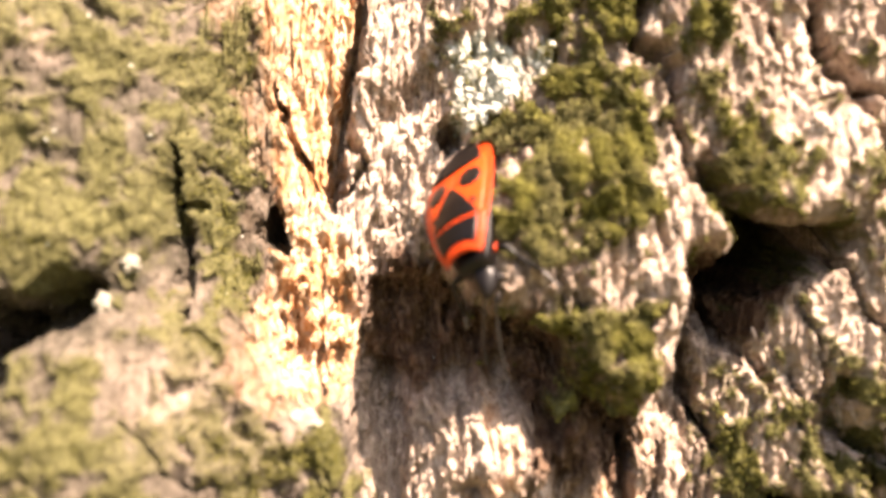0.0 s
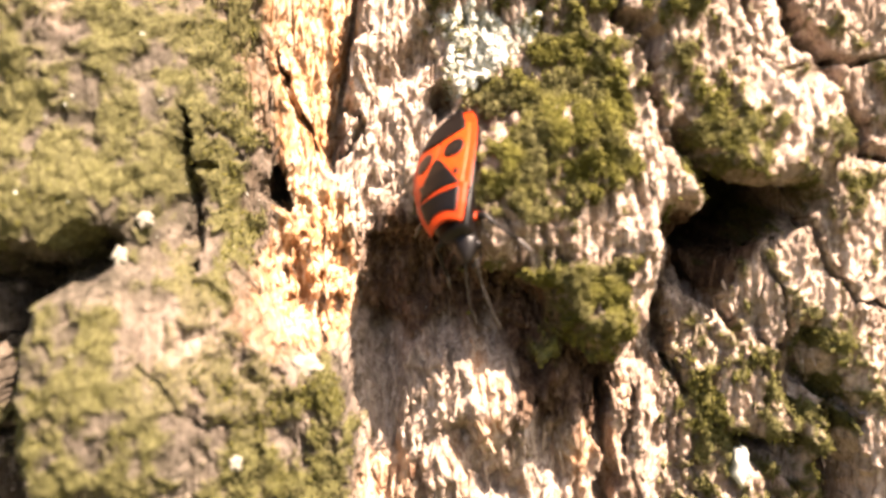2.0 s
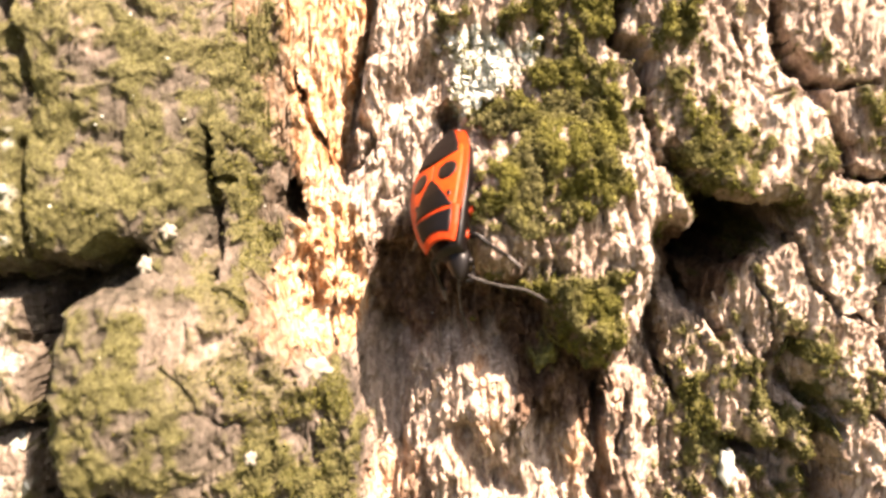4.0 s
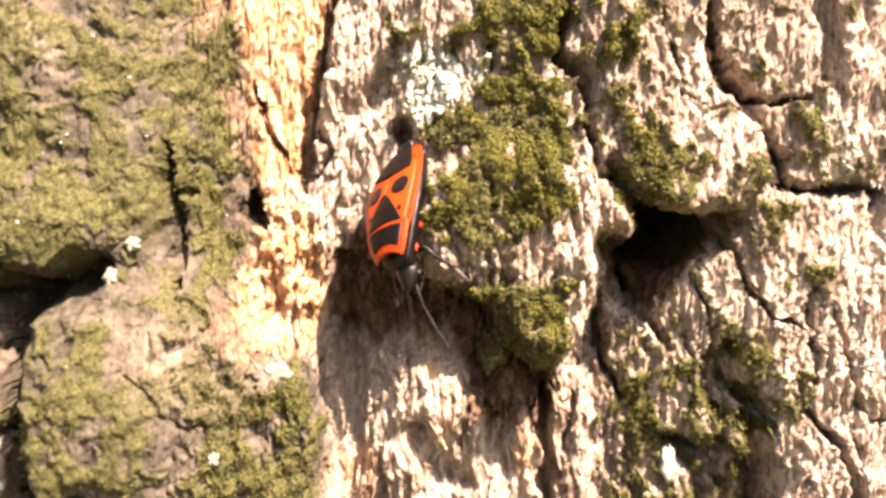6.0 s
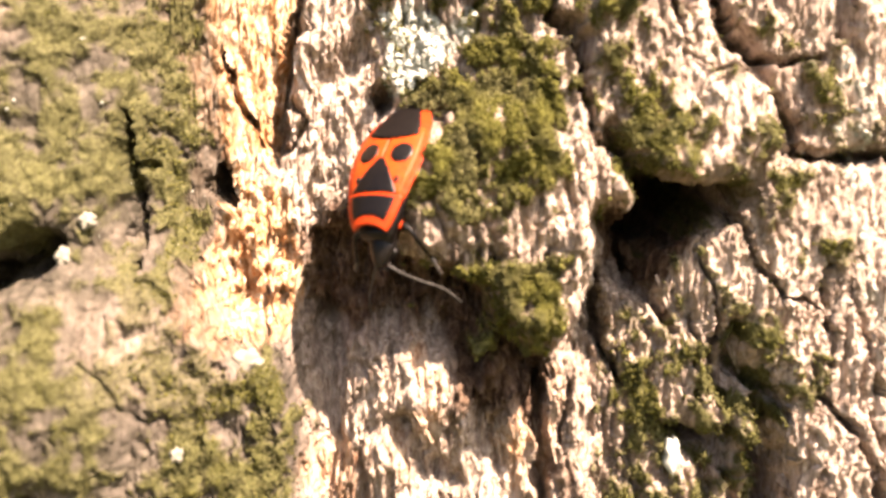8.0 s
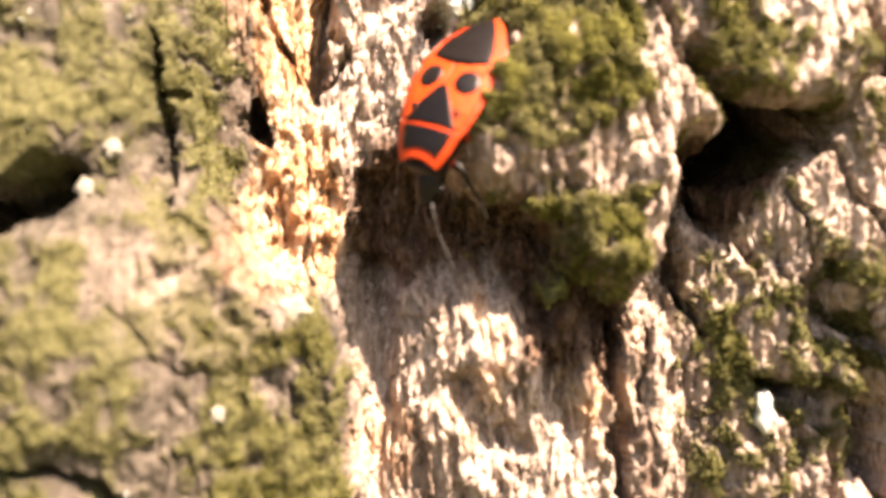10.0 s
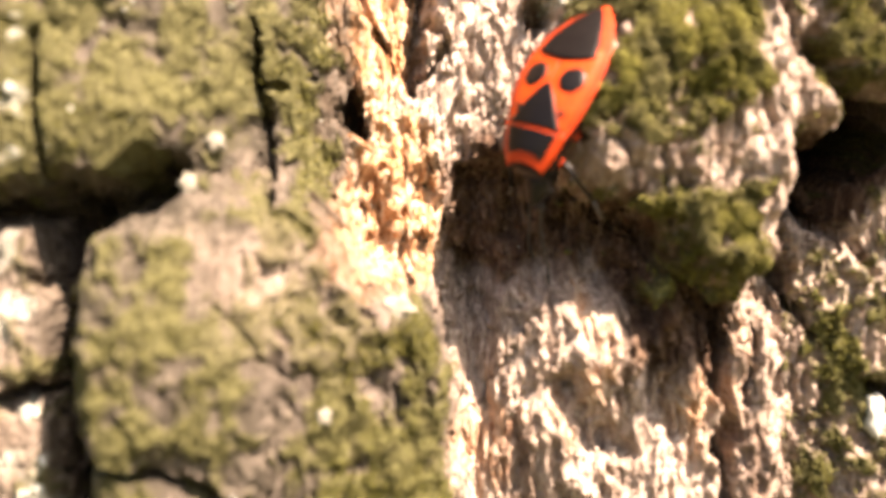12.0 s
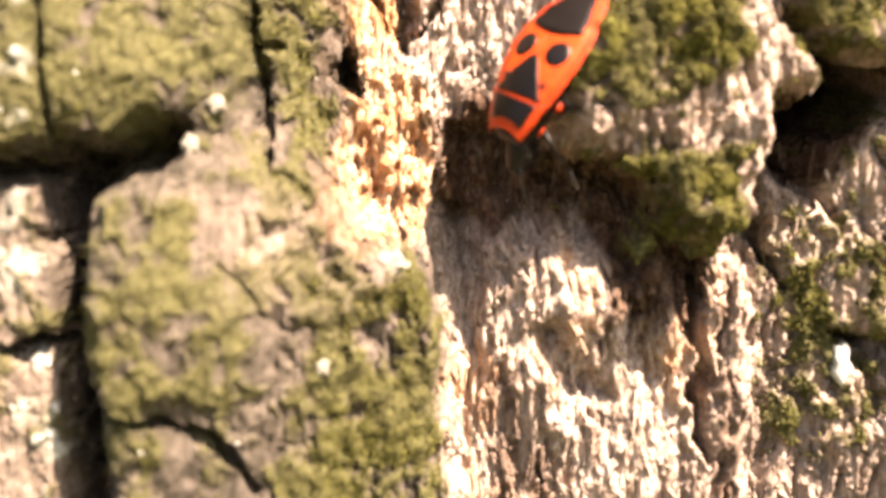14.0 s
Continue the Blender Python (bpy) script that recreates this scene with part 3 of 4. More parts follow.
plate_side = soften(np.maximum(calm, np.isin(OWNER, [PLATES.index(k) for k in ("upper_left", "lower_left")]) + 0.9 * (OWNER == PLATES.index("slope_left")) + 0.8 * rise(-0.42 - X, 0.12) * rise(-0.45 - Z, 0.15)), 6)
LAYERS["film"] = np.clip(np.minimum(plate_side, 1) * (1.0 + 1.1 * fbm(X * 2.4, Z * 2.4, 19, 4) - 0.40 * np.clip(LAYERS["pale"], 0, 1)) - 0.35 * rise(-2.05 - X, 0.2) * rise(0.0 - Z, 0.2), 0, 0.95)
bare_patch = rise(1 - np.hypot((X + 0.97) / 0.40, (Z + 0.53) / 0.36), 0.5) * (0.6 + fbm(X * 5, Z * 5, 27, 3))
LAYERS["film"] *= 1 - 0.30 * np.clip(bare_patch, 0, 1)
LAYERS["moss"] *= 1 - 0.6 * np.clip(bare_patch, 0, 1)
LAYERS["rot_shade"] = np.clip((LAYERS["rot_shade"] + 1.3 * fbm(X * 6, Z * 2.2, 26, 4) - 0.35) * 3, 0, 1) * (LAYERS["rot_shade"] > 0.05)
LAYERS["lichen"] = np.clip((LAYERS["lichen"] + 1.5 * fbm(X * 9, Z * 9, 36, 3) - 0.5) * 3, 0, 1) * (LAYERS["lichen"] > 0.05)
LAYERS["pale"] = np.clip((LAYERS["pale"] + 1.2 * fbm(X * 6, Z * 3, 44, 4) - 0.35) * 3, 0, 1) * (LAYERS["pale"] > 0.05)
LAYERS["wood"] = np.clip((LAYERS["wood"] + 0.9 * fbm(X * 6, Z * 2.5, 48, 4) - 0.3) * 3, 0, 1) * (LAYERS["wood"] > 0.05)

# fibres, crust, crumbs
fibre = np.abs(fbm(X * 13 + 3.0 * fbm(X * 1.5, Z * 1.5, 50, 3), Z * 3.0, 52, 4, 0.6))
crust = fbm(X * (6.5 - 1.5 * calm), Z * (2.6 + 1.4 * calm), 56, 5, 0.6)
flake, tone = cells(X * 7 + 1.5 * fbm(X * 4, Z * 4, 60, 3), Z * 2.6 + fbm(X * 5, Z * 5, 62, 2), 24)
_, scale_tone = cells(X * 15 + 2.0 * fbm(X * 8, Z * 8, 6, 3), Z * 6 + 1.5 * fbm(X * 9, Z * 9, 8, 2), 51)
crumb, ctone = cells(X * 11, Z * 11, 28)
LEVEL = H.copy()
quiet = np.maximum(calm, 0.45 * rise(X - 2.0, 0.5))
woody = np.clip(LAYERS["wood"] + (H < -0.05) * 0.5, 0, 1)
furrowed = rise(X - 1.25, 0.3) * rise(-0.1 - Z, 0.3)
fine_fibre = np.abs(fbm(X * 26 + 4.0 * fbm(X * 2, Z * 2, 21, 3), Z * (3.2 - 1.7 * furrowed), 33, 3, 0.6))
H = H + 0.11 * crust * (1 - 0.15 * calm) - 0.085 * (1 + 3.2 * furrowed) * fine_fibre * (1 - 0.6 * mossy) * (1 - 0.6 * quiet) - (0.20 + 0.04 * woody) * fibre * (1 - 0.5 * mossy) * (1 - 0.75 * quiet) + 0.055 * (tone - 0.5) * (1 - 0.6 * mossy) * (1 - 0.7 * quiet) + 0.03 * (scale_tone - 0.5) * (1 - 0.7 * mossy) * (1 - 0.5 * quiet)
lam = fbm(X * 7 + 2.5 * fbm(X * 2, Z * 2, 3, 3), Z * 1.5, 11, 3) * 9
step_up = (np.floor(lam) + np.clip((lam - np.floor(lam) - 0.82) / 0.18, 0, 1) - lam) / 9
H = H + 0.15 * step_up * (1 - 0.6 * quiet) * (1 - 0.7 * mossy)
lumpy = rise(0.62 - np.hypot((X + 0.62) / 0.55, (Z + 0.05) / 0.75), 0.3)
H = H + 0.10 * lumpy * (0.5 - np.clip(crumb, 0, 1)) * (0.4 + ctone)
H = H + mossy * (0.05 * (0.55 - tuft) + 0.05 * (0.5 - crumb) + 0.02) * (1 - 0.45 * calm)
clump, _ = cells(X * 4.2 + fbm(X * 6, Z * 6, 2, 2), Z * 4.2, 45)
thick = np.clip(rise(0.95 - np.hypot((X - 0.75) / 0.75, (Z - 0.85) / 0.85), 0.3) + rise(0.9 - np.hypot((X - 0.62) / 0.72, (Z + 0.38) / 0.5), 0.3), 0, 1)
H = H + 0.035 * thick * mossy * (0.55 - clump) * (1 + 1.8 * rise(0.2 - Z, 0.3))
groove = rise(0.62 - np.abs(X - 0.42), 0.2) * rise(-0.62 - Z, 0.25)
H = H - 0.10 * groove * np.abs(fbm(X * 15, Z * 1.6, 39, 3, 0.6))
H = H + 0.048 * fbm(X * 30, Z * 11, 58, 3, 0.75) * (1 - 0.62 * quiet) + 0.045 * fbm(X * 34, Z * 6, 10, 3, 0.7) * (quiet - calm)

den = rise(0.72 - np.hypot((X - DEN[0]) / 1.3, Z - DEN[1]), 0.3)
H = H + den * (0.22 * fbm(X * 6, Z * 5, 12, 4, 0.65) + 0.06 * (scale_tone - 0.5))

# steep walls are ragged, and the hollows reach back under the plates above them
deep = np.clip(-0.02 - H, 0, 0.9)
PX = X + 0.08 * fbm(X * 4 + LEVEL * 12, Z * 7 + LEVEL * 5, 14, 4, 0.65)
PZ = Z + 0.10 * fbm(X * 7 + LEVEL * 5, Z * 4 + LEVEL * 12, 22, 4, 0.65) + deep * (0.55 * rise(0.52 - np.hypot((X - HOLE[0]) / 1.1, Z - HOLE[1]), 0.2) * rise(Z - HOLE[1] - 0.04, 0.2) + 0.30 * rise(0.62 - np.hypot((X - DEN[0]) / 1.3, Z - DEN[1]), 0.25))


# ---- objects ----
def part(name, bm, mat, parent, label=""):
    """Links a bmesh as one mesh object under a thing or a part."""
    me = bpy.data.meshes.new(name)
    bm.to_mesh(me)
    bm.free()
    me.materials.append(mat)
    for p in me.polygons:
        p.use_smooth = True
    ob = new(name, me)
    if parent:
        ob.parent = parent
    return tagged(ob, label)


def raw(name, co, faces, mat, parent=None, label="", smooth=True):
    me = bpy.data.meshes.new(name)
    co, faces = np.asarray(co, np.float32), np.asarray(faces, np.int32)
    me.vertices.add(len(co))
    me.vertices.foreach_set("co", co.ravel())
    n, k = faces.shape
    me.loops.add(n * k)
    me.loops.foreach_set("vertex_index", faces.ravel())
    me.polygons.add(n)
    me.polygons.foreach_set("loop_start", np.arange(0, n * k, k, dtype=np.int32))
    me.polygons.foreach_set("use_smooth", np.full(n, smooth))
    me.update(calc_edges=True)
    me.materials.append(mat)
    ob = new(name, me)
    if parent:
        ob.parent = parent
    return tagged(ob, label)


CM = 0.01
ROWS, COLS = X.shape
LABELS = {
    "bare_wood": "bare orange wood in the split of the bark",
    "pale_strip": "bleached fibrous strip of inner bark",
    "lower_groove": "pale splintered wood in the groove",
    "slope_left": "mossy slope of bark down to the bare wood",
    "edge_wood": "orange wood in the cleft beyond the bleached plate",
    "mid_ridge": "moss-grown ridge of bark beside the groove",
    "ridge_foot": "bulging foot of the mossy ridge",
    "upper_rock": "pale lumpy bark plate over a dark hollow",
    "lower_right": "furrowed fibrous bark under the hollow",
    "far_right": "bleached bark plate with fine cracks",
}


def bark_pieces(trunk):
    """Cuts the relief into its plates, each with a rim that runs back into the trunk."""
    co = np.stack([PX, -H, PZ], -1).reshape(-1, 3) * CM
    idx = np.arange(ROWS * COLS).reshape(ROWS, COLS)
    quad = np.stack([idx[:-1, :-1], idx[:-1, 1:], idx[1:, 1:], idx[1:, :-1]], -1).reshape(-1, 4)
    owner = OWNER[:-1, :-1].reshape(-1)
    for k, name in enumerate(PLATES):
        q = quad[owner == k]
        if not len(q):
            continue
        e = np.concatenate([q[:, [0, 1]], q[:, [1, 2]], q[:, [2, 3]], q[:, [3, 0]]])
        key = np.sort(e, 1)
        _, first, count = np.unique(key[:, 0].astype(np.int64) * ROWS * COLS + key[:, 1], return_index=True, return_counts=True)
        rim = e[first[count == 1]]
        used, inv = np.unique(q, return_inverse=True)
        place = co[used]
        back_of, binv = np.unique(rim, return_inverse=True)
        back = co[back_of].copy()
        back[:, 1] += 0.15 * CM
        # the outer margin slopes back into the trunk
        row, col = back_of // COLS, back_of % COLS
        out_x = (col == COLS - 1) * 1.0 - (col == 0)
        out_z = (row == ROWS - 1) * 1.0 - (row == 0)
        edge = (out_x != 0) | (out_z != 0)
        back[edge, 0] += 2.4 * CM * out_x[edge]
        back[edge, 2] += 2.4 * CM * out_z[edge]
        back[edge, 1] = 3.2 * CM
        binv = binv.reshape(rim.shape) + len(used)
        front = np.searchsorted(used, rim)
        skirt = np.stack([front[:, 1], front[:, 0], binv[:, 0], binv[:, 1]], -1)
        wood = k < 4
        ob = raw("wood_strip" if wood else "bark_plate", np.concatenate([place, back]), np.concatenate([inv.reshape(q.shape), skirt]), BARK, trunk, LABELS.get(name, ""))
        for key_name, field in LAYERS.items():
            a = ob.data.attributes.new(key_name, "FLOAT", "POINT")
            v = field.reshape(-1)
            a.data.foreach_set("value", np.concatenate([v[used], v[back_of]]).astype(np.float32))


def trunk_body():
    """The rest of the trunk, plain, behind and round the detailed bark."""
    bm = bmesh.new()
    rings = []
    for z in (-1.25, -1.1, -0.8, -0.4, -0.06, -0.024, 0.02, 0.06, 0.4, 0.9, 1.5, 2.2):
        flare = 0.22 + 0.12 * math.exp(-(z + 1.25) * 4)
        ring = []
        for k in range(72):
            a = k / 72 * 2 * math.pi
            r = flare * (1 + 0.03 * math.sin(9 * a + z) + 0.02 * math.sin(23 * a))
            ring.append(bm.verts.new((r * math.cos(a), r * math.sin(a), z)))
        rings.append(ring)
    for a, b in zip(rings, rings[1:]):
        for k in range(72):
            bm.faces.new((a[k], a[(k + 1) % 72], b[(k + 1) % 72], b[k]))
    bm.faces.new(rings[-1])
    bmesh.ops.translate(bm, verts=bm.verts, vec=(0, 0.247, 0))
    return part("tree_trunk", bm, COARSE, None)


trunk = tagged(trunk_body(), "old tree trunk with fissured mossy grey bark", "tree trunk", kind="structure")
bark_pieces(trunk)

bm = bmesh.new()
bmesh.ops.create_circle(bm, cap_ends=True, segments=96, radius=1500)
bmesh.ops.translate(bm, verts=bm.verts, vec=(0, 0, -1.25))
tagged(part("ground", bm, EARTH, None), "grassy earth round the foot of the tree", "ground", kind="structure")

ICO = bmesh.new()
bmesh.ops.create_icosphere(ICO, subdivisions=1, radius=1.0)
ICO.verts.index_update()
ICO_CO = np.array([v.co[:] for v in ICO.verts])
ICO_F = np.array([[v.index for v in f.verts] for f in ICO.faces])
ICO.free()


def scatter(name, weight, count, size, mat, label, category, seed, sink=0.3, flat=0.75):
    """Many small crumbs strewn over the bark by weight, as one growth."""
    r = np.random.RandomState(seed)
    w = weight.reshape(-1) / weight.sum()
    pick = r.choice(len(w), count, p=w)
    gz, gx = np.gradient(H, STEP)
    nrm = np.stack([-gx, -np.ones_like(gx), -gz], -1).reshape(-1, 3)[pick]
    nrm /= np.linalg.norm(nrm, axis=1, keepdims=True)
    at = np.stack([PX, -H, PZ], -1).reshape(-1, 3)[pick] + r.uniform(-STEP, STEP, (count, 3)) * (1, 0, 1)
    s = size[0] + (size[1] - size[0]) * r.rand(count) ** 2.2
    shape = ICO_CO[None] * (1 + 0.35 * (r.rand(count, len(ICO_CO), 1) - 0.5)) * s[:, None, None] * r.uniform(0.7, 1.3, (count, 1, 3))
    along = (shape * nrm[:, None]).sum(-1, keepdims=True)
    shape = shape - (1 - flat) * along * nrm[:, None]
    co = (at + nrm * (s * (0.5 - sink))[:, None])[:, None] + shape
    f = ICO_F[None] + (np.arange(count) * len(ICO_CO))[:, None, None]
    ob = raw(name, co.reshape(-1, 3) * CM, f.reshape(-1, 3), mat, None, label)
    return tagged(ob, label, category, kind="stuff")


scatter("moss_cushions", mossy**2 * thick + 1e-9, 2600, (0.008, 0.022), MOSS, "soft cushions of yellow-green moss on the bark ridge", "moss", 4, 0.6, 0.6)


def leaflets(name, weight, count, size, mat, label, category, seed):
    """Tiny pointed moss leaves that stand out of the bark in all ways."""
    r = np.random.RandomState(seed)
    w = weight.reshape(-1) / weight.sum()
    pick = r.choice(len(w), count, p=w)
    gz, gx = np.gradient(H, STEP)
    nrm = np.stack([-gx, -np.ones_like(gx), -gz], -1).reshape(-1, 3)[pick]
    nrm /= np.linalg.norm(nrm, axis=1, keepdims=True)
    way = nrm * 0.9 + r.normal(0, 0.75, (count, 3))
    way /= np.linalg.norm(way, axis=1, keepdims=True)
    side = np.cross(way, r.normal(0, 1, (count, 3)))
    side /= np.linalg.norm(side, axis=1, keepdims=True)
    flat = np.cross(side, way)
    at = np.stack([PX, -H, PZ], -1).reshape(-1, 3)[pick] + nrm * (0.012 * r.rand(count, 1)) + r.uniform(-STEP, STEP, (count, 3)) * (1, 0, 1)
    s = (size[0] + (size[1] - size[0]) * r.rand(count, 1) ** 1.5)
    co = np.stack([at - way * s * 0.2, at + side * s * 0.34 + way * s * 0.3, at + flat * s * 0.16 + way * s * 0.25, at - side * s * 0.34 + way * s * 0.3, at + way * s - flat * s * 0.15], 1)
    f = np.array([[0, 2, 1], [0, 3, 2], [1, 2, 4], [2, 3, 4], [0, 1, 4], [0, 4, 3]])
    patch = tagged(new(name), label, category, group="moss patches on the bark")
    # the tufts that make up the patch
    home = np.floor(at[:, 0] / 0.42 + 0.3 * np.sin(at[:, 2] * 4)) * 1000 + np.floor(at[:, 2] / 0.42 + 0.3 * np.sin(at[:, 0] * 5))
    for key in np.unique(home):
        own = co[home == key]
        if len(own) > 15:
            raw("tuft", own.reshape(-1, 3) * CM, (f[None] + (np.arange(len(own)) * 5)[:, None, None]).reshape(-1, 3), mat, patch)
    return patch


PATCHES = {
    "mid_ridge": "dense yellow-green moss over the ridge beside the bug",
    "ridge_foot": "overhanging olive moss cushion in half shade under the bug",
    "upper_left": "thin crumbly moss film on the upper bark plate",
    "slope_left": "thin moss on the slope beside the bare wood",
    "lower_left": "patchy olive moss on the bulging bark plate",
    "far_left_lower": "sparse moss on a pale bark plate",
    "upper_rock": "moss tufts on the lumpy plate over the hollow",
    "lower_right": "moss in the furrows of fibrous bark",
    "far_right": "scattered moss on the bleached bark plate",
    "shoulder": "dark moss tufts beside a deep crack",
    "edge_strip": "flecked moss on the bark beyond the cleft",
}
density = mossy * (0.20 + thick) * (1 - 0.93 * calm)
for patch, text in PATCHES.items():
    there = density * (OWNER == PLATES.index(patch))
    share = int(76000 * there.sum() / density.sum())
    if share > 60:
        leaflets("moss_patch", there, share, (0.010, 0.026), MOSS, text, "moss", 3 + PLATES.index(patch))
scatter("lichen", LAYERS["lichen"] ** 2 * (1 - 0.9 * calm) + 0.0008, 2000, (0.004, 0.015), LICHEN, "pale grey-green lichen flakes on the bark", "lichen", 5, 0.45, 0.4)


def chips(name, weight, count, long, wide, thin, seed, tilt, label, mat=BARK):
    """Loose slivers and flakes that stand off the bark along its grain."""
    r = np.random.RandomState(seed)
    w = weight.reshape(-1) / weight.sum()
    pick = r.choice(len(w), count, p=w)
    gz, gx = np.gradient(BROAD, STEP)
    nrm = np.stack([-gx, -np.ones_like(gx), -gz], -1).reshape(-1, 3)[pick]
    nrm /= np.linalg.norm(nrm, axis=1, keepdims=True)
    grain = np.stack([r.normal(0, tilt, count), r.normal(0, tilt, count), np.ones(count)], -1)
    grain -= (grain * nrm).sum(1, keepdims=True) * nrm * (1 - tilt)
    grain /= np.linalg.norm(grain, axis=1, keepdims=True)
    side = np.cross(grain, nrm)
    side /= np.linalg.norm(side, axis=1, keepdims=True)
    at = np.stack([PX, -H, PZ], -1).reshape(-1, 3)[pick]
    ln = long[0] + (long[1] - long[0]) * r.rand(count) ** 2
    wd = wide[0] + (wide[1] - wide[0]) * r.rand(count) ** 2
    # an outline of six corners, front and back, with a raised middle
    u = np.array([-1, -0.45, 0.5, 1, 0.4, -0.5]) * (1 + 0.3 * (r.rand(count, 6) - 0.5)) * ln[:, None] * 0.5
    v = np.array([0.1, 0.9, 1.0, -0.1, -1.0, -0.8]) * (1 + 0.6 * (r.rand(count, 6) - 0.5)) * wd[:, None] * 0.5
    lift = thin * (0.6 + r.rand(count, 6))
    front = at[:, None] + grain[:, None] * u[..., None] + side[:, None] * v[..., None] + nrm[:, None] * lift[..., None]
    rear = front - nrm[:, None] * (2.2 * thin)
    top = (at + nrm * (thin * 1.9))[:, None]
    co = np.concatenate([front, rear, top], 1)
    f = [[12, k, (k + 1) % 6] for k in range(6)]
    f += [[k, k + 6, (k + 1) % 6] for k in range(6)] + [[(k + 1) % 6, k + 6, (k + 1) % 6 + 6] for k in range(6)]
    f = np.array(f)[:, ::-1][None] + (np.arange(count) * 13)[:, None, None]
    ob = raw(name, co.reshape(-1, 3) * CM, f.reshape(-1, 3), mat, trunk, label, False)
    for key_name, field in LAYERS.items():
        a = ob.data.attributes.new(key_name, "FLOAT", "POINT")
        a.data.foreach_set("value", np.repeat(field.reshape(-1)[pick], 13).astype(np.float32))
    return tagged(ob, kind="stuff")


BROAD = H.copy()
for _ in range(3):
    BROAD[2:-2, 2:-2] = (BROAD[:-4, 2:-2] + BROAD[4:, 2:-2] + BROAD[2:-2, :-4] + BROAD[2:-2, 4:] + BROAD[2:-2, 2:-2]) / 5
bare = 1 - 0.85 * mossy
chips("bark_flakes", bare * (1 - 0.8 * LAYERS["wood"]) * (1 - 0.6 * calm), 14000, (0.015, 0.065), (0.006, 0.024), 0.0035, 11, 0.22, "small loose flakes of bark")
chips("splinters", LAYERS["wood"] + 0.5 * LAYERS["pale"] * (H < 0) + 1e-9, 3200, (0.03, 0.22), (0.006, 0.020), 0.006, 13, 0.13, "fine splinters of wood")

chips("lichen_scales", LAYERS["lichen"] ** 2 * (1 - 0.85 * calm) + 1e-9, 560, (0.02, 0.06), (0.016, 0.05), 0.007, 15, 0.5, "frilly pale lichen scales", LICHEN)


def lichen_flake(x, z, rx, rz, label, mat=LICHEN):
    """A small lobed crust of lichen that lies on the bark."""
    r = random.Random(int((x + 9) * 1000))
    bm = bmesh.new()
    i, j = int((z - GZ[0]) / STEP), int((x - GX[0]) / STEP)
    top = float(H[i - 3 : i + 4, j - 3 : j + 4].max())
    phase = [r.uniform(0, 6.28) for _ in range(3)]
    rings = []
    for k, up in ((0.0, 0.016), (0.4, 0.018), (0.75, 0.012), (1.0, 0.002), (1.02, -0.06)):
        ring = []
        for n in range(28):
            a = n / 28 * 2 * math.pi
            lobe = 1 + 0.12 * math.sin(5 * a + phase[0]) + 0.09 * math.sin(9 * a + phase[1]) + 0.08 * r.uniform(-1, 1)
            ring.append(bm.verts.new(((x + rx * k * lobe * math.cos(a)) * CM, -(top + up + 0.008 * math.sin(4 * a + phase[2]) * k) * CM, (z + rz * k * lobe * math.sin(a)) * CM)))
        rings.append(ring)
    for a, b in zip(rings, rings[1:]):
        for n in range(28):
            bm.faces.new((a[n], a[(n + 1) % 28], b[(n + 1) % 28], b[n]))
    bmesh.ops.remove_doubles(bm, verts=bm.verts, dist=1e-7)
    bmesh.ops.recalc_face_normals(bm, faces=bm.faces)
    tagged(part("lichen_flake", bm, mat, None), label, "lichen", "lichen flakes on the bark")


lichen_flake(1.73, -1.15, 0.045, 0.105, 'bright white lichen flake on furrowed bark')
lichen_flake(-1.41, 0.17, 0.040, 0.045, 'small pale grey lichen dot on mossy bark', DULL_LICHEN)
lichen_flake(-1.52, -0.02, 0.035, 0.050, 'rounded whitish lichen crust beside a dark recess', DULL_LICHEN)
lichen_flake(-0.61, -0.58, 0.077, 0.060, 'cream lichen crust at the foot of the bare wood', DULL_LICHEN)
lichen_flake(-0.94, -1.03, 0.032, 0.040, 'small yellowish lichen dot on mossy bark', DULL_LICHEN)
lichen_flake(0.41, 1.05, 0.035, 0.042, 'frilly white lichen flake above the bug')
lichen_flake(0.32, 0.96, 0.032, 0.032, 'frilly white lichen flake above the bug')


# ---- the bug (its own space: x to its right, y ahead, z up from its back; centimetres) ----
BUG_CM = 0.0099
ALONG = (-0.47, -0.455, -0.42, -0.35, -0.25, -0.13, 0.0, 0.12, 0.22, 0.33, 0.43)
HALF = (0.012, 0.036, 0.070, 0.122, 0.172, 0.203, 0.209, 0.196, 0.172, 0.143, 0.100)
CROWN = (0.040, 0.050, 0.068, 0.096, 0.124, 0.145, 0.156, 0.158, 0.150, 0.130, 0.104)


def arch(y):
    """How far the back bows down towards head and tail."""
    return -0.14 * y * y


def half(y):
    return float(np.interp(y, ALONG, HALF))


def back(x, y, lift=0.0):
    """A point of the domed back."""
    w = half(y)
    k = min(abs(x) / w, 1.0)
    return Vector((x, y, float(np.interp(y, ALONG, CROWN)) * (1 - 0.24 * k**2.2) + arch(y) + lift)) * BUG_CM


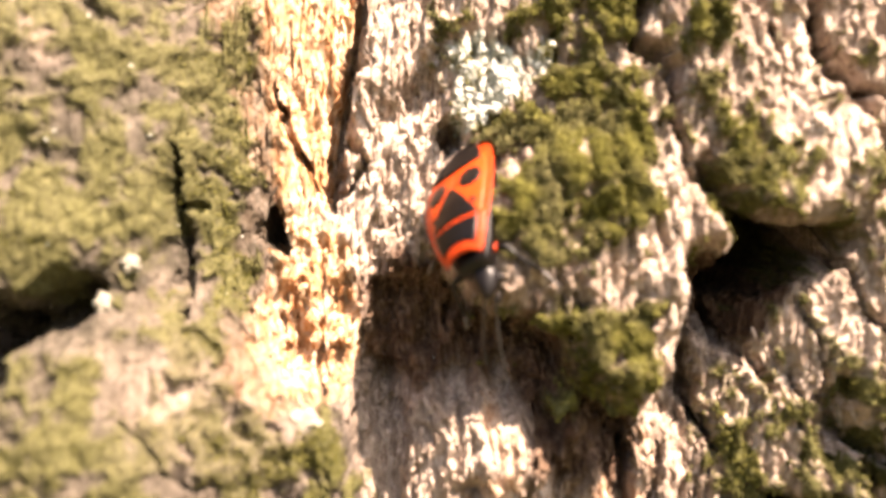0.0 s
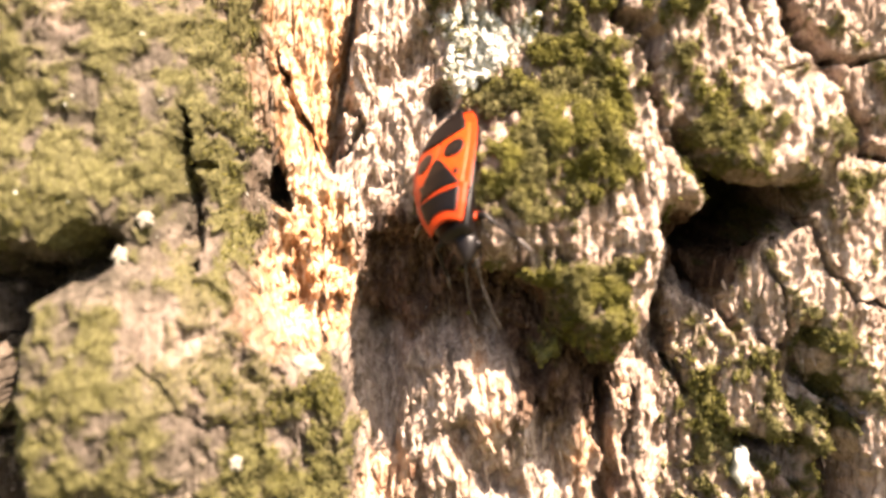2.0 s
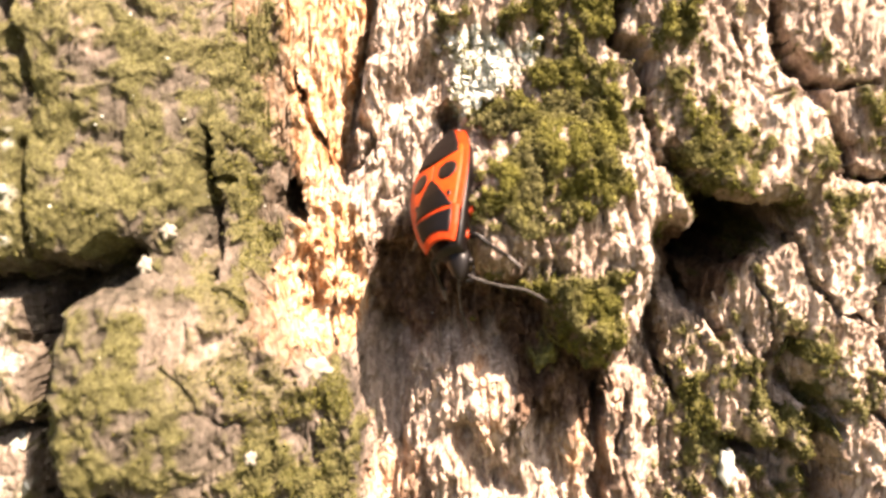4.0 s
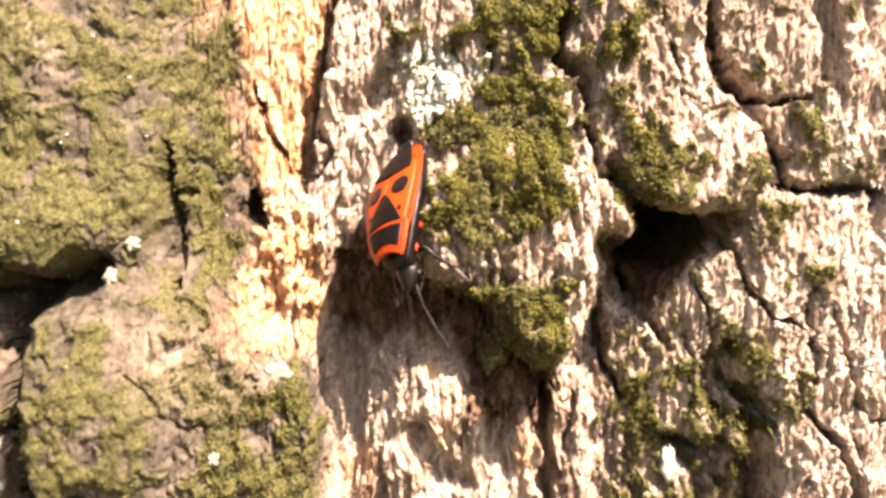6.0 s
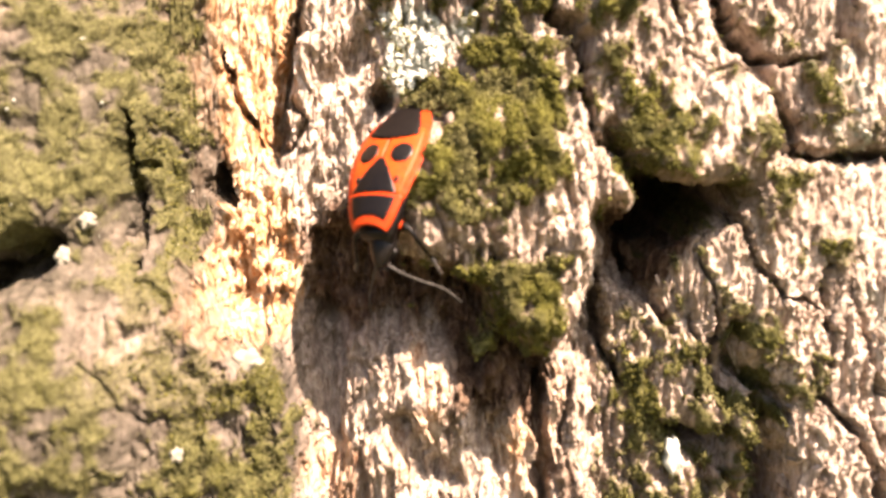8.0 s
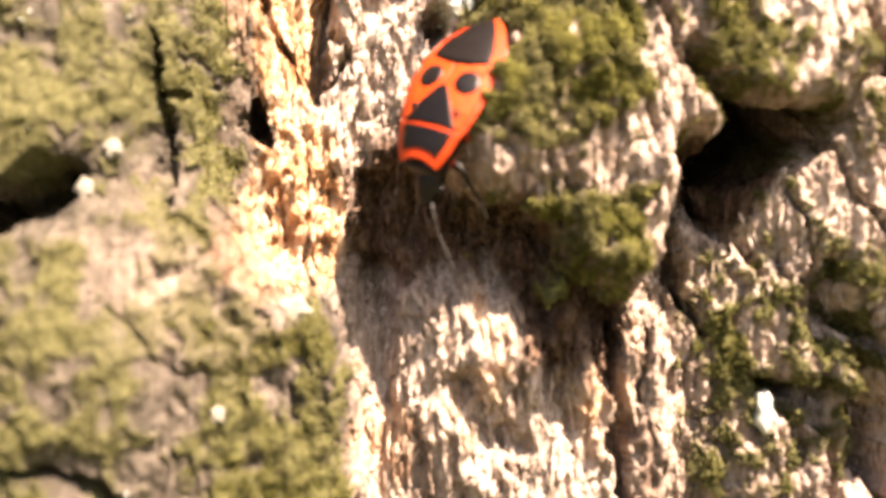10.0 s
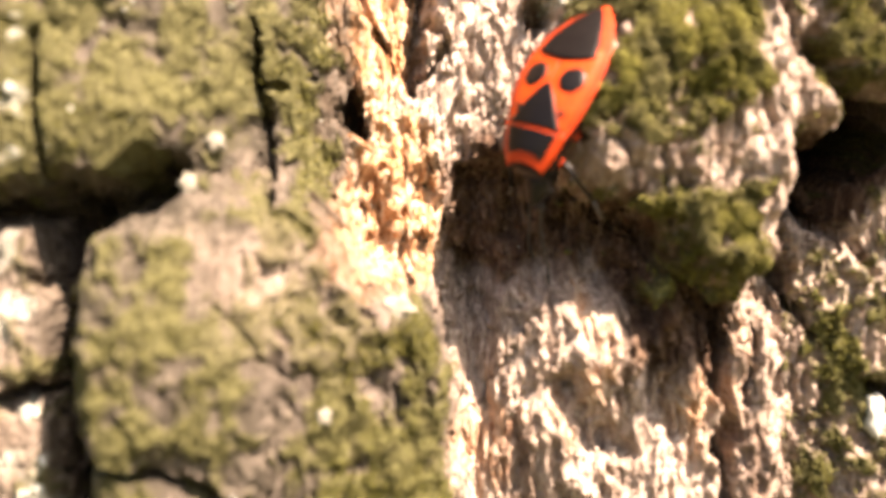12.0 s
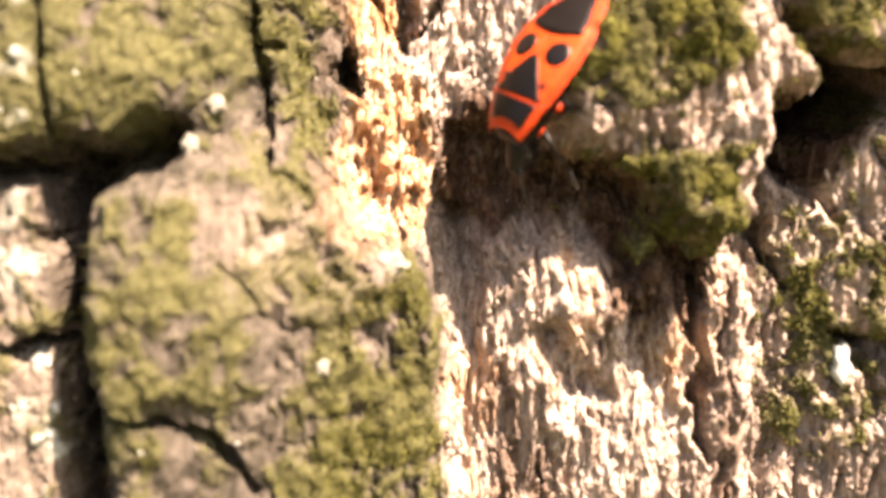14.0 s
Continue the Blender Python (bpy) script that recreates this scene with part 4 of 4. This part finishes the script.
def shell(left, right, y0, y1, lift, nu=18, nv=22, thick=0.012, y_of=None):
    """A plate of cuticle that follows the back between two outlines."""
    bm = bmesh.new()
    grid = []
    for j in range(nv + 1):
        y = y0 + (y1 - y0) * j / nv
        row = []
        for i in range(nu + 1):
            k = i / nu
            x = left(y) * (1 - k) + right(y) * k
            yy = y_of(x, y, j / nv) if y_of else y
            row.append(bm.verts.new(back(x, yy, lift)))
        grid.append(row)
    for a, b in zip(grid, grid[1:]):
        for i in range(nu):
            bm.faces.new((a[i], a[i + 1], b[i + 1], b[i]))
    rim = [grid[0][i] for i in range(nu + 1)] + [r[nu] for r in grid[1:]] + [grid[nv][i] for i in range(nu - 1, -1, -1)] + [r[0] for r in grid[-2:0:-1]]
    low = [bm.verts.new(v.co - Vector((0, 0, thick * BUG_CM))) for v in rim]
    for n in range(len(rim)):
        m = (n + 1) % len(rim)
        bm.faces.new((rim[m], rim[n], low[n], low[m]))
    bmesh.ops.recalc_face_normals(bm, faces=bm.faces)
    return bm


def disc(cx, cy, r, ry, lift):
    bm = bmesh.new()
    mid = bm.verts.new(back(cx, cy, lift + 0.001))
    rings = []
    for k, up in ((0.35, 0.0005), (0.7, 0.0005), (1.0, 0.0), (1.03, -0.006)):
        rings.append([bm.verts.new(back(cx + r * k * math.cos(a), cy + ry * k * math.sin(a), lift + up)) for a in [n / 24 * 2 * math.pi for n in range(24)]])
    for n in range(24):
        bm.faces.new((mid, rings[0][n], rings[0][(n + 1) % 24]))
    for a, b in zip(rings, rings[1:]):
        for n in range(24):
            bm.faces.new((a[n], b[n], b[(n + 1) % 24], a[(n + 1) % 24]))
    bmesh.ops.recalc_face_normals(bm, faces=bm.faces)
    return bm


def tube(points, radii, sides=10):
    """A bent, tapered limb with rounded ends."""
    bm = bmesh.new()
    pts = [Vector(p) * BUG_CM for p in points]
    rings = []
    for n, (p, r) in enumerate(zip(pts, radii)):
        d = (pts[min(n + 1, len(pts) - 1)] - pts[max(n - 1, 0)]).normalized()
        side = d.cross(Vector((0.31, 0.17, 0.93))).normalized()
        up = side.cross(d)
        rings.append([bm.verts.new(p + (side * math.cos(a) + up * math.sin(a)) * r * BUG_CM) for a in [k / sides * 2 * math.pi for k in range(sides)]])
    for a, b in zip(rings, rings[1:]):
        for k in range(sides):
            bm.faces.new((a[k], a[(k + 1) % sides], b[(k + 1) % sides], b[k]))
    for ring, p, q, r in ((rings[0], pts[0], pts[1], radii[0]), (rings[-1], pts[-1], pts[-2], radii[-1])):
        tip = bm.verts.new(p + (p - q).normalized() * r * 0.7 * BUG_CM)
        for k in range(sides):
            bm.faces.new((ring[k], ring[(k + 1) % sides], tip))
    bmesh.ops.recalc_face_normals(bm, faces=bm.faces)
    return bm


def ball(x, y, z, rx, ry, rz, tip=0.0):
    bm = bmesh.new()
    bmesh.ops.create_uvsphere(bm, u_segments=20, v_segments=14, radius=1.0)
    for v in bm.verts:
        c = v.co
        taper = 1 - tip * max(c.y, 0)
        v.co = Vector((x + c.x * rx * taper, y + c.y * ry, z + c.z * rz * taper - tip * 0.04 * max(c.y, 0))) * BUG_CM
    return bm


def hull(top, bottom, shrink, y0, y1):
    """The body under the wings, as rings from tail to neck."""
    bm = bmesh.new()
    rings = []
    for j in range(29):
        y = y0 + (y1 - y0) * j / 28
        w = half(y) * shrink
        h = float(np.interp(y, ALONG, CROWN))
        ring = []
        for k in range(36):
            a = k / 36 * 2 * math.pi
            x = w * math.cos(a)
            z = h * (1 - 0.24 * abs(math.cos(a)) ** 2.2) * top if math.sin(a) >= 0 else h * 0.76 * top + bottom * math.sin(a) * (0.25 + 0.75 * min(1.0, (y + 0.5) / 0.25))
            ring.append(bm.verts.new(Vector((x, y, z + arch(y))) * BUG_CM))
        rings.append(ring)
    for a, b in zip(rings, rings[1:]):
        for k in range(36):
            bm.faces.new((a[k], a[(k + 1) % 36], b[(k + 1) % 36], b[k]))
    bm.faces.new(rings[0])
    bm.faces.new(rings[-1])
    bmesh.ops.recalc_face_normals(bm, faces=bm.faces)
    return bm


def leg(bug, root, knee, heel, toe):
    """Thigh with its shin and foot."""
    r, k, h, t = (Vector(p) for p in (root, knee, heel, toe))
    thigh = part("leg", tube([r, r.lerp(k, 0.25), r.lerp(k, 0.6), k], [0.016, 0.024, 0.022, 0.014]), BLACK, bug)
    bow = (h - k).cross(Vector((0, 0, 1))).normalized() * 0.006
    part("shin", tube([k, k.lerp(h, 0.35) + bow, k.lerp(h, 0.7) + bow, h], [0.013, 0.011, 0.010, 0.010]), BLACK, thigh)
    part("foot", tube([h, h.lerp(t, 0.4), h.lerp(t, 0.75), t], [0.010, 0.011, 0.009, 0.006]), GREY_FOOT, thigh)


def feeler(bug, bend):
    """One antenna of four joints, from its root along y."""
    ob = part("antenna", tube([(0, 0, 0), (0.004, 0.05, 0.004), (0.002, 0.10, 0.006), (0.002, 0.104, 0.006), (bend * 0.4, 0.20, 0.004), (bend, 0.27, 0), (bend, 0.274, 0), (bend * 1.4, 0.33, -0.006), (bend * 1.4, 0.334, -0.006), (bend * 1.3, 0.41, -0.02), (bend * 1.1, 0.46, -0.03)],
                      [0.008, 0.008, 0.009, 0.006, 0.006, 0.008, 0.006, 0.007, 0.006, 0.009, 0.005]), FEELER, bug)
    return ob


GREY_FOOT = plain_material("dark_foot", [(0.3, (0.02, 0.016, 0.014)), (0.7, (0.06, 0.05, 0.045))], 40, 0.5, 0.5)
FEELER = plain_material("dark_feeler", [(0.3, (0.016, 0.014, 0.013)), (0.7, (0.042, 0.038, 0.035))], 40, 0.55, 0.25)


def build_bug():
    bug = tagged(new("firebug"), "red and black firebug walking head down on mossy bark", "bug")
    part("abdomen", hull(0.96, 0.060, 1.05, -0.475, 0.24), RED, bug, "red rim of the abdomen")
    part("belly", hull(0.5, 0.135, 0.82, -0.34, 0.42), BLACK, bug, "black underside")
    pron = part("pronotum", shell(lambda y: -half(y) - 0.002, lambda y: half(y) + 0.002, 0.232, 0.43, 0.010, y_of=lambda x, y, k: y - k * 0.035 * (1 - (abs(x) / 0.125) ** 2 if abs(x) < 0.125 else 0)), RED, bug, "red shield behind the head")
    part("patch", shell(lambda y: -half(y) + 0.030, lambda y: half(y) - 0.030, 0.250, 0.370, 0.016, y_of=lambda x, y, k: y - k * 0.02 * (1 - min(1, (x / 0.09) ** 2))), BLACK, pron, "black patch")
    part("scutellum", shell(lambda y: -0.004 - 0.135 * ((y - 0.02) / 0.21) ** 0.8, lambda y: 0.004 + 0.135 * ((y - 0.02) / 0.21) ** 0.8, 0.0201, 0.23, 0.013), BLACK, bug, "black triangle between the wings")
    for s in (-1, 1):
        inner = lambda y, s=s: s * 0.004
        outer = lambda y, s=s: s * (half(y) - 0.022)
        wing = part("forewing", shell(inner if s > 0 else outer, outer if s > 0 else inner, -0.20, 0.232, 0.006), CORIUM, bug, "red forewing with black spots")
        part("spot", disc(s * 0.103, -0.016, 0.061, 0.064, 0.008), BLACK, wing, "round black spot")
        part("spot", disc(s * 0.120, 0.150, 0.013, 0.020, 0.008), BLACK, wing, "small black spot")
        part("eye", ball(s * 0.062, 0.435, -0.112, 0.021, 0.024, 0.022), BLACK, bug, "round dark eye")
    part("wing_membrane", shell(lambda y: -max(half(y) - 0.040, 0.008), lambda y: max(half(y) - 0.040, 0.008), -0.435, -0.165, 0.014, y_of=lambda x, y, k: y + k * (0.055 - 1.6 * x * x)), SMOKE, bug, "dull black wing membrane")
    part("head", ball(0, 0.425, -0.088, 0.076, 0.115, 0.068, 0.42), BLACK, bug, "shiny black head")
    part("snout", tube([(0, 0.52, -0.15), (0, 0.50, -0.19), (0, 0.42, -0.205), (0, 0.26, -0.175)], [0.012, 0.011, 0.009, 0.006]), BLACK, bug)
    for s in (-1, 1):
        for y in (0.17, 0.31):
            part("hip", ball(s * (half(y) - 0.062), y, -0.028 + arch(y), 0.024, 0.030, 0.024), RED, bug, "red joint of a leg")
    leg(bug, (-0.08, 0.30, -0.06), (-0.155, 0.33, -0.06), (-0.21, 0.39, -0.25), (-0.24, 0.44, -0.34))
    leg(bug, (-0.10, 0.18, -0.06), (-0.20, 0.145, -0.04), (-0.34, 0.025, -0.12), (-0.42, -0.06, -0.18))
    leg(bug, (-0.10, 0.06, -0.06), (-0.22, 0.03, -0.02), (-0.34, -0.11, -0.07), (-0.40, -0.24, -0.10))
    leg(bug, (0.08, 0.30, -0.08), (0.18, 0.38, -0.06), (0.24, 0.44, -0.22), (0.27, 0.47, -0.27))
    leg(bug, (0.10, 0.18, -0.08), (0.21, 0.19, -0.02), (0.29, 0.19, -0.03), (0.36, 0.20, -0.07))
    leg(bug, (0.10, 0.06, -0.08), (0.23, -0.06, -0.06), (0.29, -0.27, -0.16), (0.31, -0.34, -0.20))
    return bug, feeler(bug, -0.03), feeler(bug, 0.03)


bug, feeler_left, feeler_right = build_bug()


def stand(c, ahead, up):
    """A pose from a place in centimetres, the way ahead and the way up from the back."""
    y = Vector(ahead).normalized()
    x = y.cross(Vector(up)).normalized()
    z = x.cross(y)
    m = Matrix((x, y, z)).transposed().to_4x4()
    return Matrix.Translation(Vector(c) * CM) @ m


def aim(root, way):
    """A feeler's pose on the head: its root and the way that it points."""
    return Matrix.Translation(Vector(root) * BUG_CM) @ Vector(way).to_track_quat("Y", "Z").to_matrix().to_4x4()


def motions():
    walk(bug, [
        (0, stand((0.203, -0.034, 0.458), (-0.059, -0.663, -0.746), (-0.695, -0.510, 0.508))),
        (0.5, stand((0.210, -0.035, 0.451), (-0.049, -0.655, -0.754), (-0.686, -0.526, 0.501))),
        (1, stand((0.192, -0.034, 0.432), (-0.081, -0.639, -0.766), (-0.709, -0.503, 0.494))),
        (1.5, stand((0.192, -0.034, 0.427), (-0.066, -0.642, -0.763), (-0.693, -0.521, 0.498))),
        (2, stand((0.174, -0.035, 0.422), (-0.091, -0.615, -0.783), (-0.707, -0.515, 0.486))),
        (4.5, stand((0.122, -0.035, 0.405), (-0.060, -0.600, -0.798), (-0.706, -0.539, 0.457))),
        (5, stand((0.136, -0.036, 0.410), (-0.076, -0.597, -0.799), (-0.710, -0.530, 0.465))),
        (5.5, stand((0.137, -0.036, 0.411), (-0.088, -0.600, -0.795), (-0.708, -0.524, 0.472))),
        (6, stand((0.129, -0.035, 0.401), (-0.105, -0.587, -0.803), (-0.714, -0.519, 0.471))),
        (6.5, stand((0.148, -0.039, 0.414), (-0.139, -0.561, -0.816), (-0.654, -0.567, 0.501))),
        (7, stand((0.161, -0.041, 0.418), (-0.180, -0.525, -0.831), (-0.597, -0.614, 0.516))),
        (7.5, stand((0.164, -0.042, 0.419), (-0.219, -0.508, -0.833), (-0.518, -0.661, 0.542))),
        (8, stand((0.192, -0.044, 0.431), (-0.280, -0.465, -0.840), (-0.462, -0.702, 0.542))),
        (10.5, stand((0.186, -0.041, 0.411), (-0.473, -0.161, -0.866), (-0.455, -0.797, 0.398))),
        (11, stand((0.179, -0.048, 0.402), (-0.495, -0.153, -0.856), (-0.500, -0.755, 0.425))),
        (11.5, stand((0.166, -0.053, 0.395), (-0.486, -0.126, -0.865), (-0.564, -0.711, 0.420))),
        (12, stand((0.182, -0.066, 0.398), (-0.433, -0.089, -0.898), (-0.591, -0.723, 0.357))),
        (12.5, stand((0.171, -0.080, 0.391), (-0.417, -0.044, -0.907), (-0.631, -0.705, 0.323))),
        (13, stand((0.184, -0.078, 0.352), (-0.490, -0.051, -0.871), (-0.625, -0.674, 0.392))),
        (13.5, stand((0.198, -0.074, 0.354), (-0.508, -0.042, -0.861), (-0.631, -0.662, 0.405))),
        (14, stand((0.178, -0.066, 0.357), (-0.519, -0.054, -0.852), (-0.621, -0.661, 0.420))),
    ])
    L, R = (-0.035, 0.505, -0.135), (0.035, 0.505, -0.135)
    walk(feeler_left, [
        (0, aim(L, (0.62, 0.22, -0.75))), (1, aim(L, (0.56, 0.30, -0.77))), (2, aim(L, (0.46, 0.26, -0.85))),
        (4.5, aim(L, (-0.50, 0.08, -0.86))), (5.5, aim(L, (-0.45, 0.20, -0.87))), (6, aim(L, (0.30, 0.45, -0.84))), (7, aim(L, (0.42, 0.48, -0.78))), (7.5, aim(L, (-0.25, 0.22, -0.94))),
        (8, aim(L, (-0.62, 0.10, -0.78))), (9.2, aim(L, (-0.48, 0.52, -0.70))), (10.5, aim(L, (-0.18, 0.74, -0.65))), (11.5, aim(L, (-0.02, 0.78, -0.62))),
        (12.5, aim(L, (0.18, 0.50, -0.85))), (14, aim(L, (0.12, 0.46, -0.88)))])
    walk(feeler_right, [
        (0, aim(R, (0.66, 0.16, -0.73))), (2, aim(R, (0.58, 0.20, -0.79))), (4.5, aim(R, (0.64, 0.14, -0.75))), (6, aim(R, (0.58, 0.22, -0.78))),
        (8, aim(R, (0.52, 0.28, -0.80))), (10.5, aim(R, (0.30, 0.44, -0.85))), (12.5, aim(R, (0.24, 0.48, -0.84))), (14, aim(R, (0.28, 0.44, -0.85)))])


motions()
